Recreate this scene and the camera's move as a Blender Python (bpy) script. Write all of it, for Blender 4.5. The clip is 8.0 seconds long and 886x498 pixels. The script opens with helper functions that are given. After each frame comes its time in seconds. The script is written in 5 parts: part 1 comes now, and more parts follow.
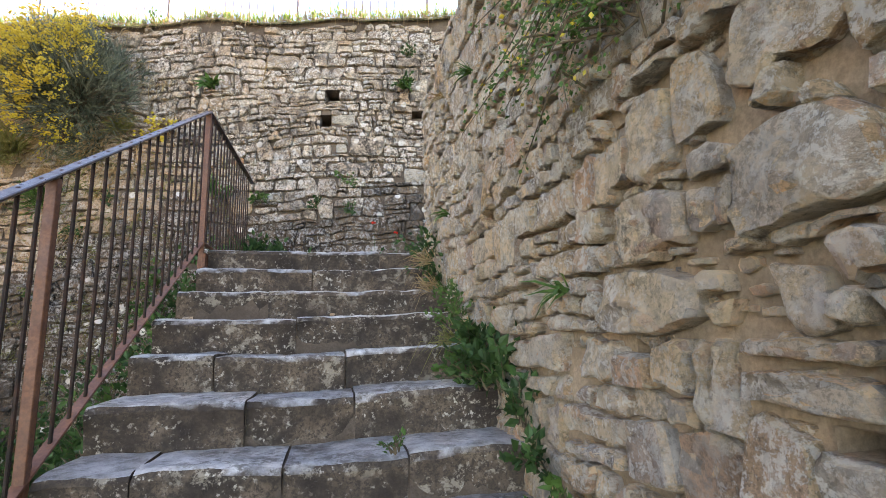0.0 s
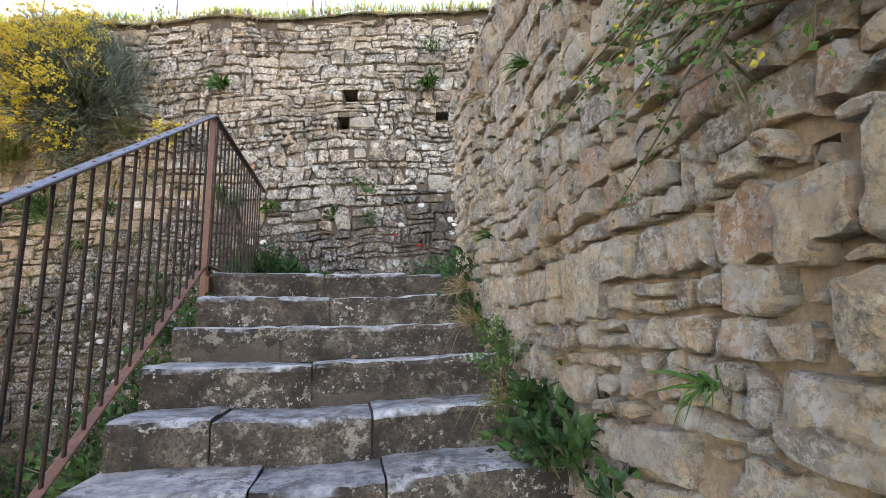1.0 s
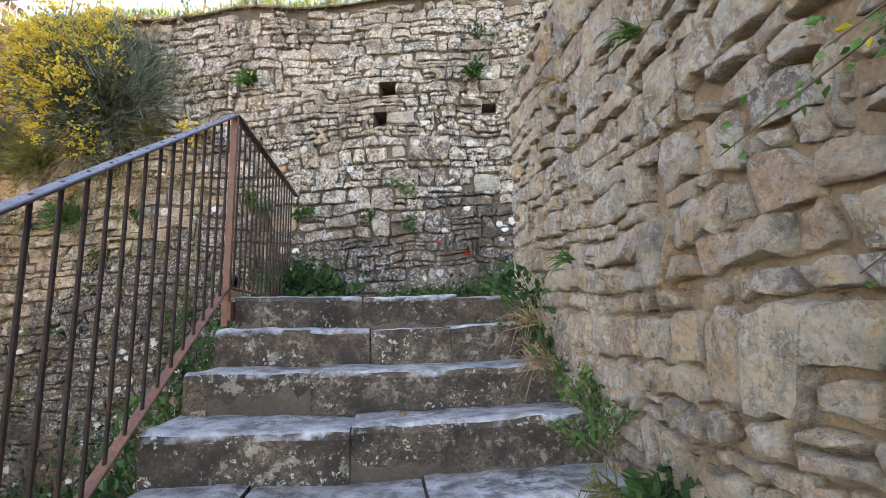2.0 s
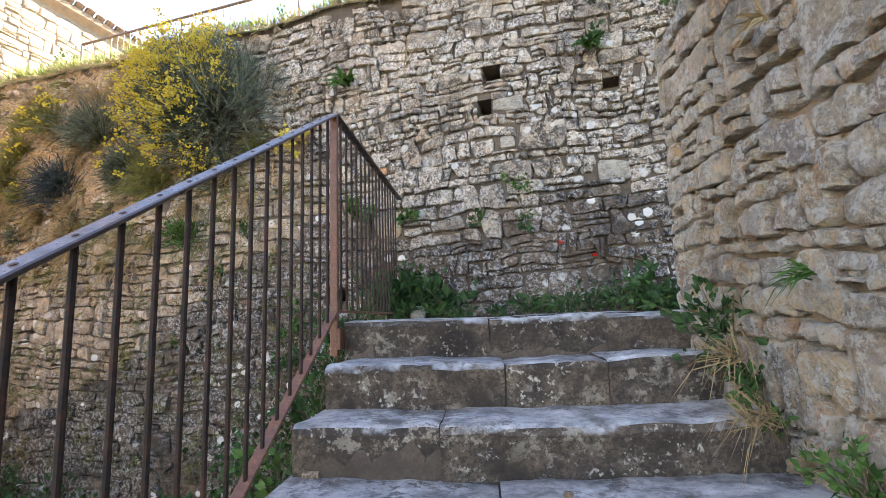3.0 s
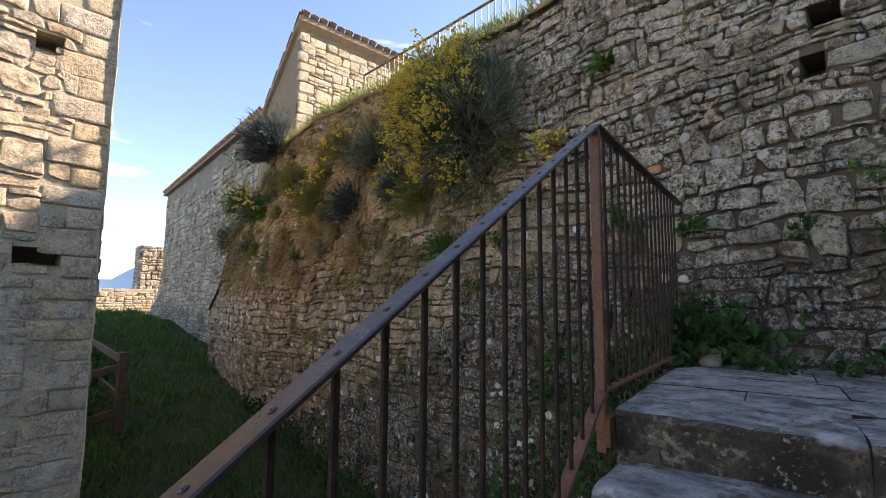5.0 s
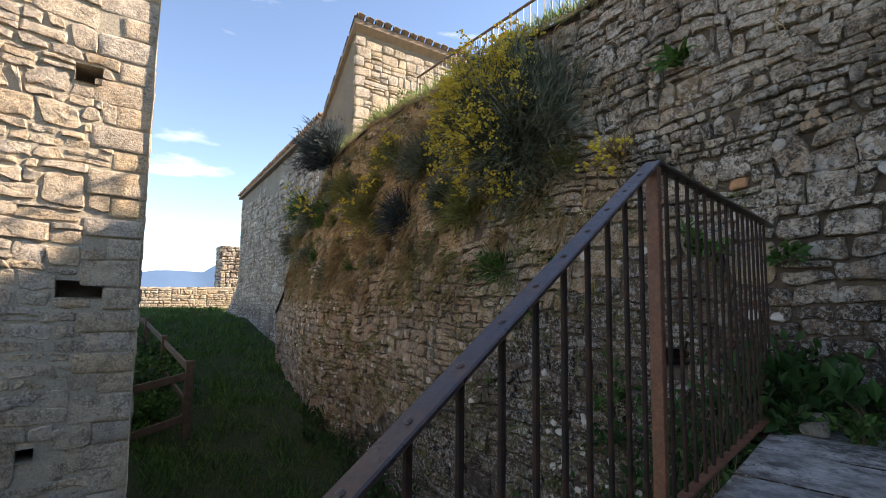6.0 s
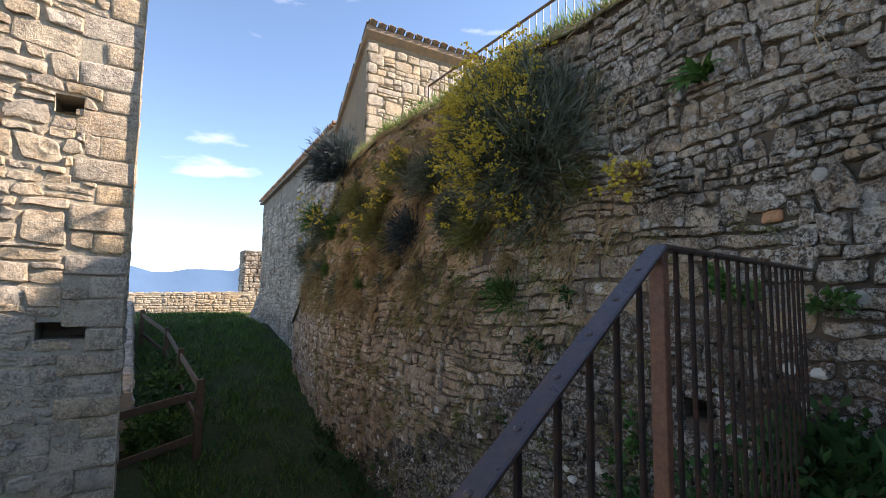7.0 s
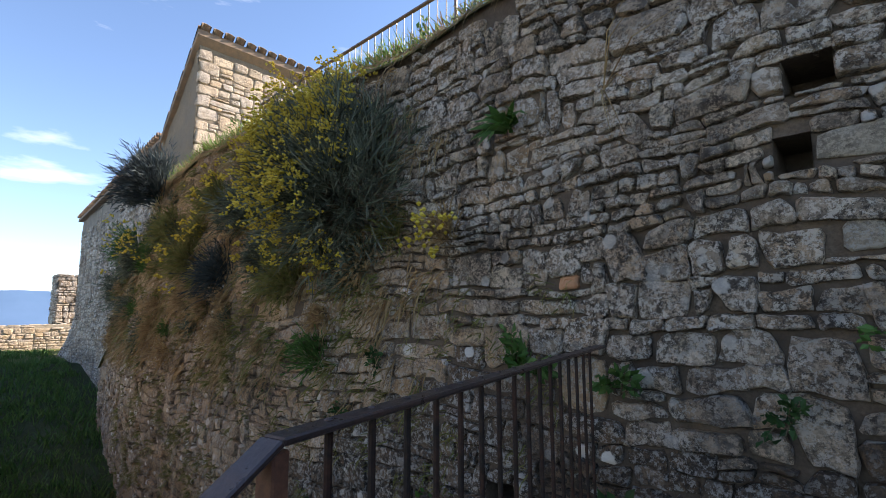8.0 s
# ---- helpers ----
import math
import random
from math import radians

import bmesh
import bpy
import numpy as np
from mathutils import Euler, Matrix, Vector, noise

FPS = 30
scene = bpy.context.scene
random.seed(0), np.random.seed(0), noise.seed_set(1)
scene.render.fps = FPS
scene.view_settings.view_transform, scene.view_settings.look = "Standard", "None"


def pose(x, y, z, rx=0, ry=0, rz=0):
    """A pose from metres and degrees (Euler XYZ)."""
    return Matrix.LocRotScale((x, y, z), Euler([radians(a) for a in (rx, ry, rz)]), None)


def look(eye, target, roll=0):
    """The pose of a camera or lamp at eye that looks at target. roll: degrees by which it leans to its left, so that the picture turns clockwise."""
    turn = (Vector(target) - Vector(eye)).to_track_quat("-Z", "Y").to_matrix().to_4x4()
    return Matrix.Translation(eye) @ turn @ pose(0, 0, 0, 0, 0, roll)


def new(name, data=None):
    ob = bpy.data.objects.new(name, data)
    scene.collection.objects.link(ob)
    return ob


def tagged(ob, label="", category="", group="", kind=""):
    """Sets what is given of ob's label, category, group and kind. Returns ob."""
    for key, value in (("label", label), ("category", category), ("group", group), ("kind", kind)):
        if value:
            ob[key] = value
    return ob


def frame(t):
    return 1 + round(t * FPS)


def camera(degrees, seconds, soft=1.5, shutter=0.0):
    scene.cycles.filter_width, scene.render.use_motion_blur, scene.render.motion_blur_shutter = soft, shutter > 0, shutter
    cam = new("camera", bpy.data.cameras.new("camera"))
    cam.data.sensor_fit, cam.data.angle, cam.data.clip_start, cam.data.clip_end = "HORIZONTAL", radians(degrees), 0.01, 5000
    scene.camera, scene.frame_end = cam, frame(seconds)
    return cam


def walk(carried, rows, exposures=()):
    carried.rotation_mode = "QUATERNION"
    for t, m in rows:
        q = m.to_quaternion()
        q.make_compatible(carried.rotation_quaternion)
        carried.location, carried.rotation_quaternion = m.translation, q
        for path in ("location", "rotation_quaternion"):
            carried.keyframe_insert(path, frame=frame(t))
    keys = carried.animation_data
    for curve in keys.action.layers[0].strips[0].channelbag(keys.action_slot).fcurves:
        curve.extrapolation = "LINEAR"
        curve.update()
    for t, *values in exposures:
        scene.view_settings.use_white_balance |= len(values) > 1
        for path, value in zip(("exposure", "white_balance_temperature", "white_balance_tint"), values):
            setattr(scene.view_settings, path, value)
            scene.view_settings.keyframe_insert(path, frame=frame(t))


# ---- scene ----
cam = camera(84.3, 8.0, 0.65)
PATH = [
    (0.0, 0.062, -0.127, 1.523, 99.58, 1.39, 0.10),
    (0.5, -0.024, 0.045, 1.620, 99.61, 1.44, 0.86),
    (1.0, -0.075, 0.307, 1.746, 99.56, 1.12, 1.70),
    (2.5, -0.330, 0.990, 2.050, 98.43, 1.32, 10.18),
    (3.0, -0.466, 1.199, 2.129, 98.31, 1.94, 16.99),
    (3.5, -0.599, 1.338, 2.261, 98.26, 2.18, 25.00),
    (4.0, -0.614, 1.470, 2.348, 98.11, 1.26, 33.51),
    (4.5, -0.672, 1.528, 2.391, 97.19, 0.15, 41.04),
    (6.0, -0.860, 1.991, 2.786, 95.39, -0.80, 54.49),
    (6.5, -0.931, 2.132, 2.900, 94.99, -0.64, 57.59),
    (7.0, -0.964, 2.276, 3.069, 95.07, -0.68, 57.43),
    (7.5, -1.104, 2.634, 3.135, 96.21, -0.75, 51.81),
    (8.0, -0.994, 2.945, 3.355, 97.45, 0.19, 42.94),
]
EXPOSURES = [(0.0, 3.13, 8500, 21), (2.5, 3.2, 7900, 20), (3.5, 2.85, 7700, 20), (4.5, 1.95, 7600, 18), (6.0, 1.45, 7400, 15), (8.0, 1.35, 6700, 15)]
walk(cam, [(t, pose(x, y, z, rx, ry, rz)) for t, x, y, z, rx, ry, rz in PATH], EXPOSURES)

# ---- light: low sun behind the upper terrace, open sky ----
SUN_EL, SUN_AZ = 32.6, 20.0
world = bpy.data.worlds.new("sky")
scene.world = world
world.use_nodes = True
wt = world.node_tree
sky = wt.nodes.new("ShaderNodeTexSky")
sky.sky_type, sky.sun_disc = "NISHITA", False
sky.sun_elevation, sky.sun_rotation = radians(SUN_EL), radians(SUN_AZ)
sky.air_density, sky.dust_density, sky.ozone_density = 0.85, 0.0, 2.5
wco = wt.nodes.new("ShaderNodeTexCoord")
wmap = wt.nodes.new("ShaderNodeMapping")
wmap.inputs["Scale"].default_value = (2.2, 2.2, 9.0)
wmap.inputs["Location"].default_value = (0.35, 0.1, 0.45)
wno = wt.nodes.new("ShaderNodeTexNoise")
wno.inputs["Scale"].default_value, wno.inputs["Detail"].default_value = 1.6, 7.0
wra = wt.nodes.new("ShaderNodeValToRGB")
wra.color_ramp.elements[0].position, wra.color_ramp.elements[1].position = 0.62, 0.8
wra.color_ramp.elements[1].color = (0.75, 0.75, 0.75, 1)
wmx = wt.nodes.new("ShaderNodeMix")
wmx.data_type = "RGBA"
wmx.inputs["B"].default_value = (7.5, 7.6, 7.9, 1)
wt.links.new(wco.outputs["Generated"], wmap.inputs[0])
wt.links.new(wmap.outputs[0], wno.inputs["Vector"])
wt.links.new(wno.outputs[0], wra.inputs[0])
wt.links.new(wra.outputs[0], wmx.inputs["Factor"])
wt.links.new(sky.outputs[0], wmx.inputs["A"])
wt.links.new(wmx.outputs["Result"], wt.nodes["Background"].inputs[0])
wt.nodes["Background"].inputs[1].default_value = 0.125
sun = new("sun", bpy.data.lights.new("sun", "SUN"))
sun.data.energy, sun.data.angle, sun.data.color = 5.0, radians(0.6), (1.0, 0.93, 0.83)
_e, _a = radians(SUN_EL), radians(SUN_AZ)
sun.matrix_world = look((0, 0, 30), Vector((0, 0, 30)) - Vector((math.sin(_a) * math.cos(_e), math.cos(_a) * math.cos(_e), math.sin(_e))))


# ---- materials ----
class Nodes:
    """Short hand for node trees."""

    def __init__(self, name, rough=0.85, metal=0.0):
        self.mat = bpy.data.materials.new(name)
        self.mat.use_nodes = True
        self.t = self.mat.node_tree
        self.b = self.t.nodes["Principled BSDF"]
        self.b.inputs["Roughness"].default_value, self.b.inputs["Metallic"].default_value = rough, metal
        self.pos = self.t.nodes.new("ShaderNodeNewGeometry")

    def link(self, a, b):
        self.t.links.new(a, b)

    def noise(self, scale, detail=4.0, rough=0.6, warp=None):
        n = self.t.nodes.new("ShaderNodeTexNoise")
        n.inputs["Scale"].default_value, n.inputs["Detail"].default_value, n.inputs["Roughness"].default_value = scale, detail, rough
        v = self.pos.outputs["Position"]
        if warp:
            m = self.t.nodes.new("ShaderNodeMapping")
            m.inputs["Scale"].default_value = warp
            self.link(v, m.inputs[0])
            v = m.outputs[0]
        self.link(v, n.inputs["Vector"])
        return n.outputs[0]

    def cells(self, scale, out="Distance", rand=1.0):
        n = self.t.nodes.new("ShaderNodeTexVoronoi")
        n.inputs["Scale"].default_value, n.inputs["Randomness"].default_value = scale, rand
        self.link(self.pos.outputs["Position"], n.inputs["Vector"])
        return n.outputs[out]

    def ramp(self, fac, stops, smooth=False):
        r = self.t.nodes.new("ShaderNodeValToRGB")
        e = r.color_ramp.elements
        while len(e) < len(stops):
            e.new(0.5)
        for k, (p, c) in enumerate(stops):
            e[k].position = p
            e[k].color = (c, c, c, 1) if isinstance(c, (int, float)) else (*c, 1)
        if smooth:
            r.color_ramp.interpolation = "EASE"
        self.link(fac, r.inputs[0])
        return r.outputs[0]

    def mix(self, fac, a, b, mode="MIX"):
        m = self.t.nodes.new("ShaderNodeMix")
        m.data_type, m.blend_type = "RGBA", mode
        for k, v in (("Factor", fac), ("A", a), ("B", b)):
            if isinstance(v, bpy.types.NodeSocket):
                self.link(v, m.inputs[k])
            elif k == "Factor":
                m.inputs[k].default_value = v
            else:
                m.inputs[k].default_value = (*v, 1)
        return m.outputs["Result"]

    def calc(self, op, a, b=0.0):
        m = self.t.nodes.new("ShaderNodeMath")
        m.operation = op
        for k, v in ((0, a), (1, b)):
            if isinstance(v, bpy.types.NodeSocket):
                self.link(v, m.inputs[k])
            else:
                m.inputs[k].default_value = v
        return m.outputs[0]

    def rand(self):
        o = self.t.nodes.new("ShaderNodeObjectInfo")
        return self.calc("FRACT", self.calc("ADD", o.outputs["Random"], self.pos.outputs["Random Per Island"]))

    def up(self):
        s = self.t.nodes.new("ShaderNodeSeparateXYZ")
        self.link(self.pos.outputs["Normal"], s.inputs[0])
        return s.outputs[2]

    def bump(self, height, strength, dist):
        b = self.t.nodes.new("ShaderNodeBump")
        b.inputs["Strength"].default_value, b.inputs["Distance"].default_value = strength, dist
        self.link(height, b.inputs["Height"])
        self.link(b.outputs[0], self.b.inputs["Normal"])

    def done(self, colour, rough=None, gloss=0.3):
        self.link(colour, self.b.inputs["Base Color"])
        if rough is not None:
            self.link(rough, self.b.inputs["Roughness"])
        self.b.inputs["Specular IOR Level"].default_value = gloss
        return self.mat


def stone_material(name, palette, lichen=0.3, black=0.25, rust=0.2, grain=60.0, lichen_colour=(0.58, 0.57, 0.53), relief=0.011, spots=0.0, crust=0.0, stain=0.0, bloom=0.0):
    n = Nodes(name, 0.9)
    stops = [(k / len(palette), c) for k, c in enumerate(palette)]
    base = n.ramp(n.rand(), stops)
    mottle = n.noise(7.0, 6.0, 0.65)
    base = n.mix(n.ramp(mottle, [(0.4, 0.0), (0.7, 0.3)]), base, tuple(0.6 * v for v in palette[0]))
    base = n.mix(n.ramp(n.noise(3.3, 5.0), [(0.52, 0.0), (0.68, rust)]), base, (0.42, 0.25, 0.11))
    fine = n.noise(grain, 6.0, 0.7)
    base = n.mix(n.ramp(fine, [(0.3, 0.75), (0.46, 0.0)]), base, (0.12, 0.1, 0.08))
    dark = n.calc("MULTIPLY", n.ramp(n.noise(16.0, 9.0, 0.75), [(0.49, 0.0), (0.56, 1.0)]), n.ramp(n.noise(2.1, 3.0), [(0.36, 0.0), (0.55, 1.0)]))
    base = n.mix(n.calc("MULTIPLY", dark, black), base, (0.038, 0.03, 0.026))
    if crust:
        speck = n.calc("MULTIPLY", n.ramp(n.noise(58.0, 8.0, 0.8), [(0.47, 1.0), (0.53, 0.0)]), n.ramp(n.noise(6.0, 5.0, 0.7), [(0.38, 0.0), (0.55, crust)]))
        base = n.mix(speck, base, (0.06, 0.046, 0.036))
    if stain:
        growth = n.calc("MULTIPLY", n.ramp(n.noise(12.5, 10.0, 0.78), [(0.5, 0.0), (0.535, stain)]), n.ramp(n.noise(1.25, 4.0), [(0.4, 0.0), (0.56, 1.0)]))
        base = n.mix(growth, base, (0.032, 0.028, 0.025))
    if bloom:
        base = n.mix(n.ramp(n.noise(5.2, 9.0, 0.72), [(0.52, 0.0), (0.57, 0.4)]), base, (0.6, 0.53, 0.45))
        base = n.mix(n.ramp(n.noise(6.7, 9.0, 0.72, (1, 1, 1.4)), [(0.53, 0.0), (0.58, bloom)]), base, (0.86, 0.66, 0.42))
        base = n.mix(n.ramp(n.noise(10.5, 10.0, 0.78), [(0.55, 0.0), (0.59, bloom)]), base, (0.88, 0.8, 0.69))
    pale = n.calc("MULTIPLY", n.ramp(n.noise(32.0, 9.0, 0.8), [(0.5, 0.0), (0.55, 1.0)]), n.ramp(n.noise(1.7, 3.0), [(0.36, 0.0), (0.54, 1.0)]))
    base = n.mix(n.calc("MULTIPLY", pale, lichen), base, lichen_colour)
    if spots:
        jitter = n.calc("ADD", n.cells(8.0), n.calc("MULTIPLY", n.noise(40.0, 4.0), 0.22))
        dot = n.calc("MULTIPLY", n.ramp(jitter, [(0.36, 1.0), (0.42, 0.0)]), n.ramp(n.cells(8.0, "Color"), [(0.5, 0.0), (0.54, 1.0)]))
        base = n.mix(n.calc("MULTIPLY", dot, n.ramp(n.noise(0.9, 3.0), [(0.36, 0.0), (0.5, spots)])), base, (0.76, 0.72, 0.66))
    h = n.calc("ADD", n.calc("MULTIPLY", n.noise(24.0, 9.0, 0.78), 1.8), n.calc("MULTIPLY", n.noise(75.0, 5.0, 0.7), 0.5))
    h = n.calc("ADD", h, n.calc("MULTIPLY", n.noise(9.0, 4.0, 0.6, (1, 1, 2.5)), 1.3))
    n.bump(h, 1.0, relief)
    return n.done(base)


def mortar_material(name, a, b, relief=0.007):
    n = Nodes(name, 0.95)
    c = n.mix(n.ramp(n.noise(4.0, 6.0, 0.6), [(0.35, 0.0), (0.65, 1.0)]), a, b)
    c = n.mix(n.ramp(n.noise(70.0, 5.0, 0.75), [(0.35, 0.6), (0.6, 0.0)]), c, tuple(0.4 * v for v in a))
    h = n.calc("ADD", n.noise(45.0, 8.0, 0.75), n.calc("MULTIPLY", n.noise(12.0, 5.0), 1.5))
    n.bump(h, 1.0, relief)
    return n.done(c)


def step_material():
    n = Nodes("worn_skylit_step_stone", 0.75)
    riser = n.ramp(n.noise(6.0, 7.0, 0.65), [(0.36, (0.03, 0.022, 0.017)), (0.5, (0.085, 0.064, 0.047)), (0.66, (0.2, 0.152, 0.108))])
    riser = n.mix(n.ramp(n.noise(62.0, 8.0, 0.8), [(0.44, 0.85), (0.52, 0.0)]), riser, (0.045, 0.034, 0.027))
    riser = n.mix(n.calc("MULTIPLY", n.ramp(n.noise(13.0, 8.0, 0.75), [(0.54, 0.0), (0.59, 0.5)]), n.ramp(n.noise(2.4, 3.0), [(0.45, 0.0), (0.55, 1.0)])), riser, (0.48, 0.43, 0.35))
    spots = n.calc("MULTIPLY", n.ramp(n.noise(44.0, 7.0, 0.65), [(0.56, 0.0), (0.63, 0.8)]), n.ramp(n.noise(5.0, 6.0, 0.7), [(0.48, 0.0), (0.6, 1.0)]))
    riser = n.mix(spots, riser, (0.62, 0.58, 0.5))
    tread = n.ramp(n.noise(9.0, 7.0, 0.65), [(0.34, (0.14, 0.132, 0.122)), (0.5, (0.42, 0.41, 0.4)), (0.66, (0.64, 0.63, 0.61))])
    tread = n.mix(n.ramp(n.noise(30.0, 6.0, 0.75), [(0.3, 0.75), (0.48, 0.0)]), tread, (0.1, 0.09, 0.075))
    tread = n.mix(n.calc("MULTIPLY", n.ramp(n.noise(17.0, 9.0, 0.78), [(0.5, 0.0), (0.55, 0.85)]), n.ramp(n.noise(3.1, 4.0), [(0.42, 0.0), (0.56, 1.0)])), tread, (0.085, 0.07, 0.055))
    # Upward faces paler: tread wear plus sky sheen painted in; risers stay dark.
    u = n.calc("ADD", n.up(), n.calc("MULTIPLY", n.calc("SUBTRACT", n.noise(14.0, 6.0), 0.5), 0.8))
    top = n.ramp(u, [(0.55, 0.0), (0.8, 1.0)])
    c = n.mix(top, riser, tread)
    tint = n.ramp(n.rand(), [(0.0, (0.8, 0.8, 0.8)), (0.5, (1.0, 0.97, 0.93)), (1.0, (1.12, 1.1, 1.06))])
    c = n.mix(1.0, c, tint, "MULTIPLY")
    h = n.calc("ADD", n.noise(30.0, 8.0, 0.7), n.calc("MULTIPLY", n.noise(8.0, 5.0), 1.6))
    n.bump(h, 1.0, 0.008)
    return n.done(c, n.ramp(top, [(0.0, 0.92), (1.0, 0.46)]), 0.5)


def iron_material(name, paint, rust, share, rough=0.4, gloss=0.6):
    n = Nodes(name, 0.5, 0.0)
    w = n.ramp(n.noise(16.0, 7.0, 0.7), [(share - 0.12, 0.0), (share + 0.1, 1.0)])
    c = n.mix(w, rust, paint)
    c = n.mix(n.ramp(n.noise(90.0, 4.0), [(0.4, 0.5), (0.6, 0.0)]), c, tuple(0.5 * v for v in paint))
    n.bump(n.noise(120.0, 5.0, 0.7), 0.3, 0.002)
    return n.done(c, n.ramp(n.noise(30.0), [(0.3, rough), (0.7, rough + 0.22)]), gloss)


def leaf_material(name, colours, rough=0.55, glow=0.25):
    n = Nodes(name, rough)
    stops = [(k / max(1, len(colours) - 1), c) for k, c in enumerate(colours)]
    c = n.ramp(n.rand(), stops)
    c = n.mix(n.ramp(n.noise(9.0, 3.0), [(0.35, 0.4), (0.65, 0.0)]), c, tuple(0.45 * v for v in colours[0]))
    n.b.inputs["Subsurface Weight"].default_value = 0.0
    tr = n.t.nodes.new("ShaderNodeBsdfTranslucent")
    mx = n.t.nodes.new("ShaderNodeMixShader")
    mx.inputs[0].default_value = glow
    n.link(c, tr.inputs[0])
    n.link(n.b.outputs[0], mx.inputs[1])
    n.link(tr.outputs[0], mx.inputs[2])
    n.link(mx.outputs[0], n.t.nodes["Material Output"].inputs[0])
    return n.done(c)


def soil_material(name, a, b, g):
    n = Nodes(name, 0.97)
    c = n.mix(n.ramp(n.noise(5.0, 7.0, 0.7), [(0.38, 0.0), (0.6, 1.0)]), a, b)
    c = n.mix(n.ramp(n.noise(1.3, 6.0, 0.7), [(0.4, 0.0), (0.6, 1.0)]), c, g)
    c = n.mix(n.ramp(n.noise(34.0, 8.0, 0.8), [(0.42, 0.8), (0.52, 0.0)]), c, tuple(0.25 * v for v in a))
    c = n.mix(n.ramp(n.noise(14.0, 8.0, 0.75), [(0.52, 0.0), (0.6, 0.6)]), c, tuple(min(0.8, 1.25 * v) for v in a))
    n.bump(n.calc("ADD", n.noise(30.0, 9.0, 0.78), n.calc("MULTIPLY", n.noise(9.0, 6.0, 0.7), 2.0)), 1.0, 0.03)
    return n.done(c)


def plain_material(name, a, b, scale, rough=0.9, relief=0.004):
    n = Nodes(name, rough)
    c = n.mix(n.ramp(n.noise(scale, 6.0, 0.65), [(0.35, 0.0), (0.65, 1.0)]), a, b)
    n.bump(n.noise(scale * 6, 6.0, 0.7), 0.6, relief)
    return n.done(c)


STONE_WARM = stone_material("rubble_stone_warm", [(0.84, 0.57, 0.34), (0.62, 0.52, 0.41), (0.88, 0.67, 0.42), (0.46, 0.4, 0.33), (0.85, 0.53, 0.27), (0.9, 0.74, 0.51), (0.7, 0.56, 0.41), (0.78, 0.46, 0.27), (0.38, 0.34, 0.3), (0.88, 0.64, 0.38)], 0.75, 0.5, 0.5, 70.0, (0.93, 0.86, 0.74), relief=0.034, crust=0.4, bloom=0.45)
STONE_GREY = stone_material("rubble_stone_lichen", [(0.62, 0.47, 0.33), (0.48, 0.37, 0.27), (0.7, 0.56, 0.42), (0.4, 0.305, 0.225), (0.63, 0.51, 0.39), (0.58, 0.39, 0.24), (0.74, 0.6, 0.44)], 0.75, 0.9, 0.55, 85.0, (0.87, 0.79, 0.68), relief=0.022, spots=0.7, crust=0.85, stain=0.8)
# Lichened crust stone, its palette also darkened to carry the shade low down.
STONE_CRUST_DIM = stone_material("rubble_stone_dimmed_crust", [(0.19, 0.132, 0.085), (0.13, 0.095, 0.066), (0.25, 0.176, 0.118), (0.1, 0.075, 0.055), (0.19, 0.125, 0.076)], 0.55, 1.0, 0.25, 85.0, (0.7, 0.66, 0.6), relief=0.016, spots=1.0, crust=0.9, stain=1.0)
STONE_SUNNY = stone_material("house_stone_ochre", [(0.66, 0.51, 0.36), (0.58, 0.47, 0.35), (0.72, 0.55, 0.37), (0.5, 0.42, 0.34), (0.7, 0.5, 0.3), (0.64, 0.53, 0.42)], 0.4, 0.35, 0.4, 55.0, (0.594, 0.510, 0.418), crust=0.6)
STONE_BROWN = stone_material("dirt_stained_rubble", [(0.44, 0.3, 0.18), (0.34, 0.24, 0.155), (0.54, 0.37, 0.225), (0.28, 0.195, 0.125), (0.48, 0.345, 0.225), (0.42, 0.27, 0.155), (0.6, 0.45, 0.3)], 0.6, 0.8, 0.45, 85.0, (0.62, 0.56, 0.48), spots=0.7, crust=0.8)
STONE_PALE = stone_material("pale_dressed_stone", [(0.58, 0.49, 0.37), (0.52, 0.45, 0.35)], 0.6, 0.6, 0.3, relief=0.02, crust=0.5)
BRICK = plain_material("old_orange_brick", (0.42, 0.2, 0.1), (0.5, 0.28, 0.16), 20.0)
MORTAR_WARM = mortar_material("ochre_lime_mortar", (0.66, 0.48, 0.31), (0.42, 0.31, 0.205), 0.024)
MORTAR_GREY = mortar_material("grey_earth_mortar", (0.21, 0.158, 0.115), (0.1, 0.077, 0.06), 0.016)
MORTAR_SUN = mortar_material("pale_lime_mortar", (0.5, 0.42, 0.31), (0.42, 0.35, 0.26))
PLASTER = mortar_material("weathered_plaster", (0.279, 0.213, 0.140), (0.221, 0.179, 0.133), 0.004)
RENDER_PALE = mortar_material("pale_weathered_render", (0.34, 0.28, 0.215), (0.24, 0.2, 0.16), 0.008)
STEP = step_material()
IRON_TOP = iron_material("worn_purple_brown_paint", (0.06, 0.036, 0.03), (0.12, 0.052, 0.028), 0.42, 0.24)
IRON_BAR = iron_material("dark_brown_painted_iron", (0.027, 0.018, 0.014), (0.075, 0.03, 0.017), 0.46, 0.6, 0.25)
IRON_POST = iron_material("rusty_red_brown_iron", (0.16, 0.058, 0.028), (0.24, 0.095, 0.042), 0.5, 0.5)
TERRACE_IRON = iron_material("rusty_thin_iron", (0.11, 0.075, 0.055), (0.2, 0.1, 0.06), 0.5)
LEAF_DARK = leaf_material("dark_green_leaf", [(0.026, 0.065, 0.019), (0.046, 0.111, 0.026), (0.065, 0.143, 0.039)])
LEAF_FRESH = leaf_material("fresh_green_leaf", [(0.05, 0.12, 0.02), (0.08, 0.17, 0.035), (0.11, 0.2, 0.05)])
